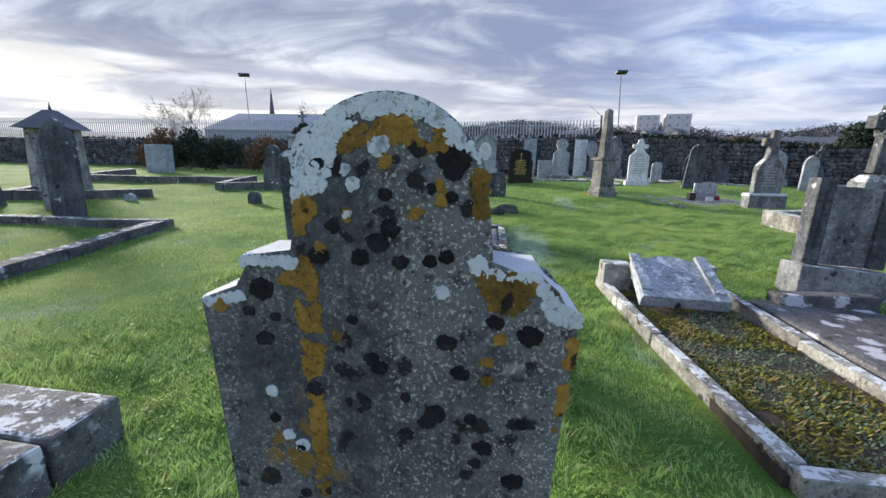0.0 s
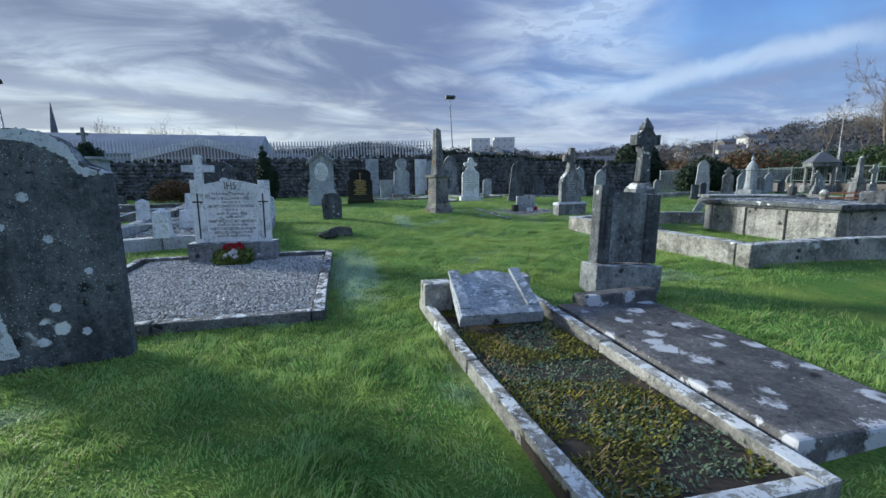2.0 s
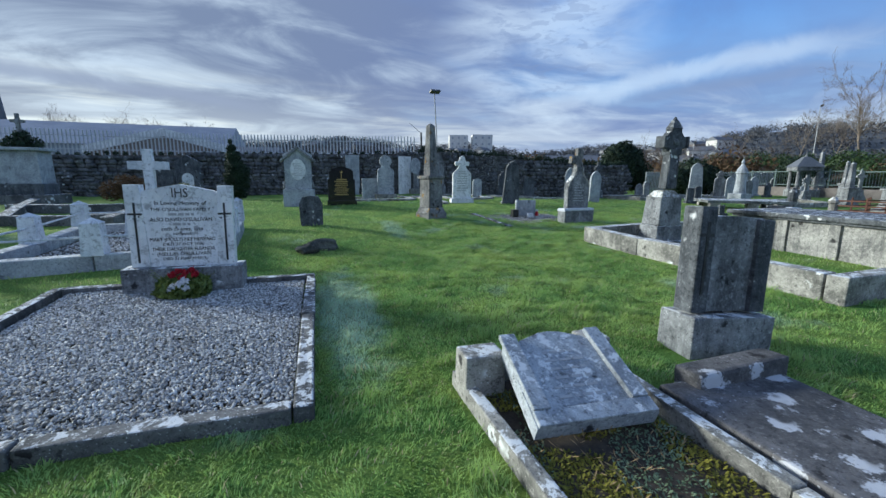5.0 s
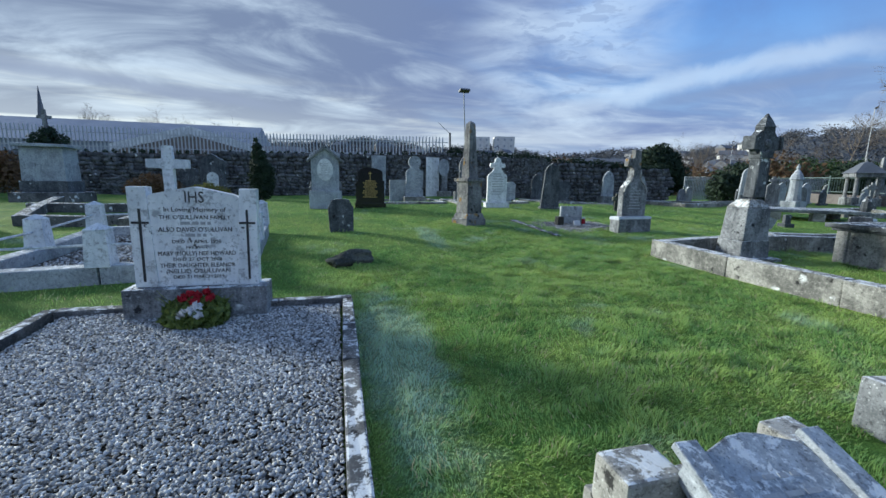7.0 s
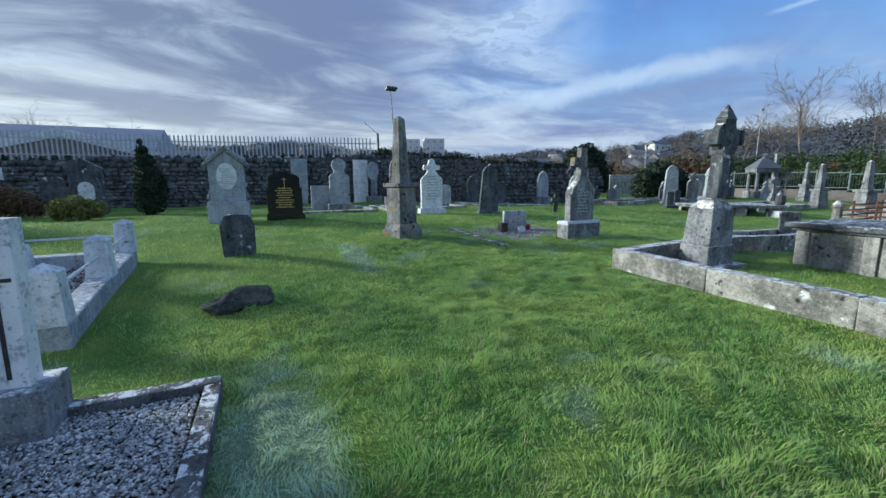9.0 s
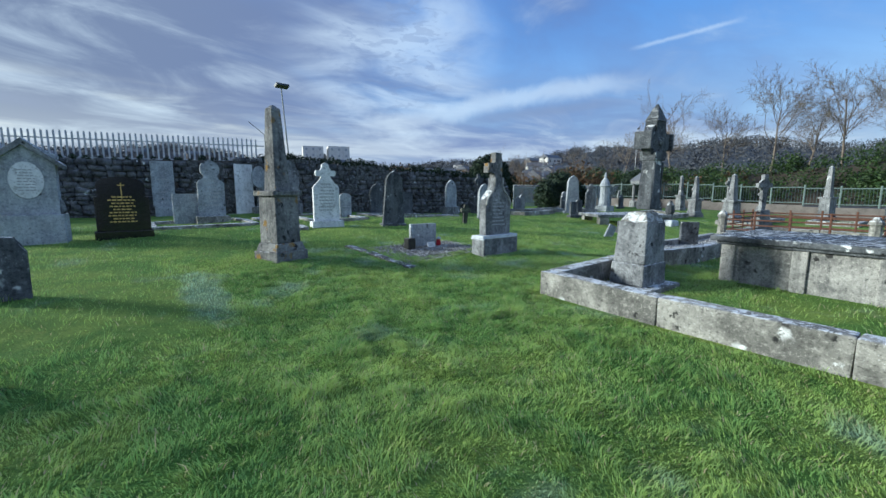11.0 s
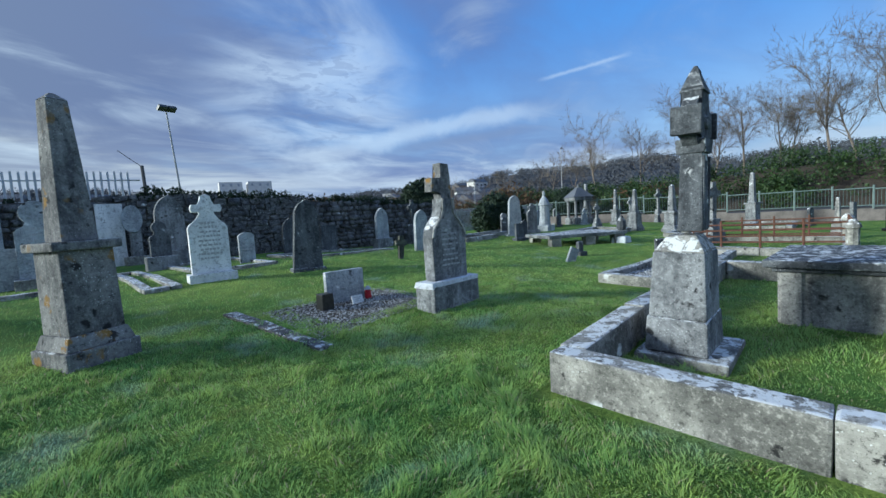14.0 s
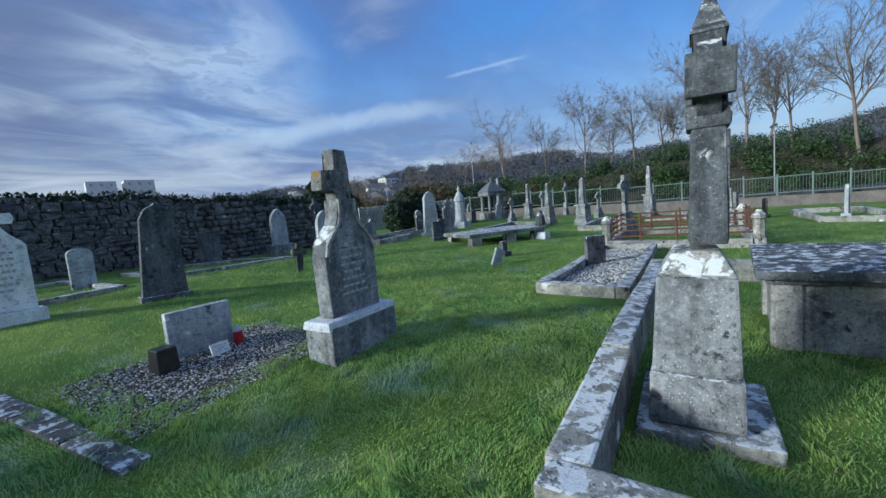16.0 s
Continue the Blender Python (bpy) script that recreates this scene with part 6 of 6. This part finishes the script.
tagged(new("ivy_hedge", raw_mesh("ivy_hedge", v, f, M_IVY)), "dense green ivy and bramble covering the bank", "hedge", kind="stuff")

cs, rs = [], []
for i in range(260):
    az = radians(rng.uniform(24, 74))
    d = rng.uniform(48, 95)
    x, y = d * math.sin(az), d * math.cos(az)
    cs.append((x, y, ground_z(x, y) + rng.uniform(0.4, 2.4)))
    rs.append(rng.uniform(0.8, 2.2))
v, f = leaf_cloud(rng, cs, rs, 60000, 0.20)
tagged(new("scrub", raw_mesh("scrub", v, f, M_BRACKEN)), "brown winter scrub and hedges beyond the graveyard", "scrub", kind="stuff")
railing = thing("road_railing", 35.5, 0, 0, label="grey-green steel railing on a low roadside wall", category="fence")
bm = bmesh.new()
wl = bmesh.new()
for j in range(-30, 18):
    y0, y1 = j * 1.6, j * 1.6 + 1.6
    x0, x1 = -0.10 * y0, -0.10 * y1
    z = ground_z(35.5 + x0, y0)
    vs = [wl.verts.new(p) for p in ((x0, y0, -0.3), (x1, y1, -0.3), (x1, y1, z + 0.65), (x0, y0, z + 0.65), (x0 + 0.35, y0, -0.3), (x1 + 0.35, y1, -0.3), (x1 + 0.35, y1, z + 0.65), (x0 + 0.35, y0, z + 0.65))]
    for f in ((0, 3, 2, 1), (3, 7, 6, 2), (4, 5, 6, 7)):
        wl.faces.new([vs[i] for i in f])
    rod(bm, (x0 + 0.15, y0, z + 1.75), (x1 + 0.15, y1, z + 1.75), 0.035, None, 5)
    rod(bm, (x0 + 0.15, y0, z + 0.82), (x1 + 0.15, y1, z + 0.82), 0.03, None, 5)
    part("railing_post", rod(bmesh.new(), (x0 + 0.15, y0, z + 0.5), (x0 + 0.15, y0, z + 1.9), 0.05, None, 6), M_GREENRAIL, railing)
    for k in range(1, 11):
        y = y0 + 1.6 * k / 11
        rod(bm, (-0.10 * y + 0.15, y, z + 0.82), (-0.10 * y + 0.15, y, z + 1.75), 0.013, None, 3)
tagged(part("bar_infill", bm, M_GREENRAIL, railing), kind="stuff")
bmesh.ops.remove_doubles(wl, verts=wl.verts[:], dist=0.06)
part("low_wall", wl, M_STREETSTONE, railing)
road = thing("road", 38.5, 0, 0.75, label="grey asphalt road below the bank", category="road", kind="structure")
part("carriageway", prismed([(-2.4, -0.8), (2.6, -0.8), (2.6, 0.0), (-2.4, 0.0)], -60, 30, 0), M_ROAD, road)

gf = thing("palisade_fence", 27.0, 30.0, label="pale grey steel fence in front of dark bushes", category="fence")
bm = bmesh.new()
for i in range(120):
    k = i / 120
    rod(bm, (13 * k, -5.5 * k, -0.2), (13 * k, -5.5 * k, 1.75), 0.035, None, 4)
tagged(part("pales", bm, M_STEEL, gf), kind="stuff")
for z in (0.4, 1.5):
    part("rail", rod(bmesh.new(), (0, 0, z), (13, -5.5, z), 0.03), M_STEEL, gf)

bush(27.0, 33.0, [(-1.6, 0, 1.5), (0, 0, 2.2), (1.6, 0, 1.6), (-0.6, 0, 3.0), (0.8, 0, 3.0), (0.2, 0, 3.7)], [1.5, 1.8, 1.5, 1.3, 1.2, 0.9], 16000, 0.13, M_CYPRESS, "large dark evergreen beyond the wall", "evergreen_tree", "tree", 6, seed=51)
bush(25.8, 24.5, [(-1.2, 0, 0.9), (0, 0, 1.3), (1.3, 0, 1.0), (2.4, 0.2, 0.8)], [1.0, 1.3, 1.1, 0.9], 9000, 0.11, M_CYPRESS, "dark rounded evergreen bush among graves", "evergreen_bush", "shrub", 4, seed=52)
bush(36.5, 24.5, [(-1.2, 0, 0.9), (0, 0, 1.6), (1.3, 0, 1.2)], [1.0, 1.4, 1.2], 7000, 0.11, M_CYPRESS, "dark evergreen behind the canopy monument", "evergreen_bush", "shrub", 4, seed=53)
rr = random.Random(61)
TREE_AT = [(68, 47.5, 11.5), (78, 47, 12.0), (84, 47, 13.0), (91, 46.5, 14.0), (95, 45, 14.5), (99, 45, 14.0), (104, 44, 15.0), (73, 52, 11.0), (62, 54, 9.5), (56, 56, 8.5), (88, 54, 12.0), (50, 62, 8.0), (46, 60, 8.5), (110, 44, 14.0), (118, 46, 14.0), (81, 50, 11), (87, 49, 12.5), (93, 50, 13.5), (97, 51, 13.5), (65, 58, 9), (59, 60, 9), (53, 58, 8.5), (48, 56, 8), (44, 62, 8.5), (41, 66, 8)]
for i, (az, r, h) in enumerate(TREE_AT):
    x, y = 4 + r * math.sin(radians(az)), 9 + r * math.cos(radians(az))
    z = bank_z(x, y) - 0.2 if x > 40 and az > 60 else ground_z(x, y)
    bare_tree(x, y, h * rr.uniform(0.62, 0.82), "tall leafless tree on the overgrown bank" if az > 60 else "bare winter tree beyond the wall", i, z, rr.uniform(0, 360))
for i, (az, r, h) in enumerate(((-36.5, 58, 8.0), (-40, 60, 6.5), (-12, 120, 12), (-9, 125, 11), (-23, 95, 11.5), (-20, 100, 11), (-17, 105, 11.5), (-26, 92, 10))):
    x, y = r * math.sin(radians(az)), r * math.cos(radians(az))
    bare_tree(x, y, h, "spreading bare tree beyond the fence", i + 1, None, 77 * i, 0.9)


# ---- grass blades ----
def grass(name, x0, x1, y0, y1, count, size, seed, holes):
    rng = np.random.default_rng(seed)
    x, y = rng.uniform(x0, x1, count), rng.uniform(y0, y1, count)
    keep = np.ones(count, bool)
    for a, b, c, d in holes:
        keep &= ~((x > a) & (x < b) & (y > c) & (y < d))
    rim = np.minimum(np.minimum(x - x0, x1 - x), np.minimum(y - y0, y1 - y))
    keep &= rng.random(count) < np.clip(rim / 1.3, 0.02, 1.0)
    x, y = x[keep], y[keep]
    n = len(x)
    z = np.array([ground_z(a, b) for a, b in zip(x, y)]) - 0.004
    clump = np.array([noise.noise((a * 5.5, b * 5.5, 3.0)) + 0.6 * noise.noise((a * 1.3, b * 1.3, 9.0)) for a, b in zip(x, y)])
    tuft = 0.55 + 1.5 * np.clip(clump + 0.15, 0, 1) ** 1.2
    drift = np.array([6.0 * noise.noise((a * 2.2, b * 2.2, 5.0)) for a, b in zip(x, y)])
    h = size * tuft * rng.uniform(0.5, 1.3, n)
    a = rng.uniform(0, 2 * math.pi, n)
    lean = rng.uniform(0.3, 1.4, n) * h
    b2 = drift + rng.normal(0, 0.9, n)
    w = (0.0017 + 0.036 * size) * rng.uniform(0.7, 1.3, n)
    sx, sy = np.cos(a) * w, np.sin(a) * w
    dx, dy = np.cos(b2) * lean, np.sin(b2) * lean
    base = np.stack([x, y, z], 1)
    side = np.stack([sx, sy, np.zeros(n)], 1)
    mid = base + np.stack([dx * 0.3, dy * 0.3, h * 0.6], 1)
    tip = base + np.stack([dx, dy, h], 1)
    v = np.stack([base - side, base + side, mid + side * 0.8, tip, mid - side * 0.8], 1).reshape(-1, 3)
    i = np.arange(n)[:, None] * 5
    f = np.concatenate([np.concatenate([i, i + 1, i + 2], 1), np.concatenate([i, i + 2, i + 4], 1), np.concatenate([i + 4, i + 2, i + 3], 1)])
    ob = new(name, raw_mesh(name, v, f, M_BLADE))
    return tagged(ob, "short damp green lawn grass with longer tufts", "grass", kind="stuff")


HOLES = [(1.24, 2.48, 1.6, 4.7), (2.48, 3.6, 1.7, 4.2), (3.05, 4.05, 4.25, 4.65), (-2.6, 0.3, 4.45, 8.1), (-4.55, -1.0, 9.2, 13.05), (6.0, 7.65, 12.85, 14.0), (5.92, 6.2, 4.7, 9.8), (7.15, 8.1, 8.65, 9.5), (9.0, 10.5, 5.6, 8.5), (10.3, 16.6, 9.9, 11.2)]
grass("grass", -3.5, 5.2, -0.2, 5.8, 165000, 0.046, 101, HOLES)
grass("grass", -0.8, 7.2, 4.0, 10.8, 180000, 0.046, 102, HOLES)
grass("grass", 1.8, 10.6, 7.4, 14.6, 180000, 0.048, 103, HOLES)
grass("grass", -6.0, 14.0, 4.0, 22.0, 90000, 0.055, 104, HOLES)
grass("grass", 8.0, 24.0, 4.0, 22.0, 40000, 0.055, 105, HOLES)
grass("grass", -14.0, 0.0, 1.0, 16.0, 40000, 0.05, 106, HOLES)


# ---- stones of the boundary wall ----
def wall_stones():
    rng = random.Random(71)
    shapes = []
    for k in range(8):
        bm = boxed(-0.5, 0.5, -0.5, 0.5, -0.5, 0.5, 0.0, 0.16, 0.0, rng)
        shapes.append(mesh_from("stone", bm, M_WALLSTONE))
    far_v, far_f = [], []
    count = 0
    z = 0.30
    while z < 3.0:
        hh = rng.uniform(0.13, 0.27)
        x = WALL_X0 + rng.uniform(0, 0.3)
        while x < WALL_X1:
            w = rng.uniform(0.18, 0.55)
            if z + hh * 0.6 < wall_top(x):
                m = Matrix.LocRotScale((x + w / 2, wall_y(x + w / 2) - 0.02, z + hh / 2), Euler((0, radians(rng.uniform(-11, 11)), wall_turn if x > -4 else -0.03)), (w * rng.uniform(0.8, 0.98), 0.14 + rng.uniform(0, 0.12), hh * rng.uniform(0.75, 1.12)))
                me = shapes[rng.randrange(8)]
                if 3.4 < x < 12.6 and count < 300 and rng.random() < 0.75:
                    ob = new("stone", me)
                    ob.parent = north_wall
                    ob.matrix_local = north_wall.matrix_world.inverted() @ m
                    count += 1
                else:
                    b = len(far_v)
                    far_v.extend([m @ v.co for v in me.vertices])
                    far_f.extend([[b + i for i in p.vertices] for p in me.polygons])
            x += w
        z += hh
    ob = new("more_stones", raw_mesh("more_stones", far_v, far_f, M_WALLSTONE))
    ob.parent = north_wall
    ob.matrix_parent_inverse = north_wall.matrix_world.inverted()
    tagged(ob, kind="stuff")


wall_stones()
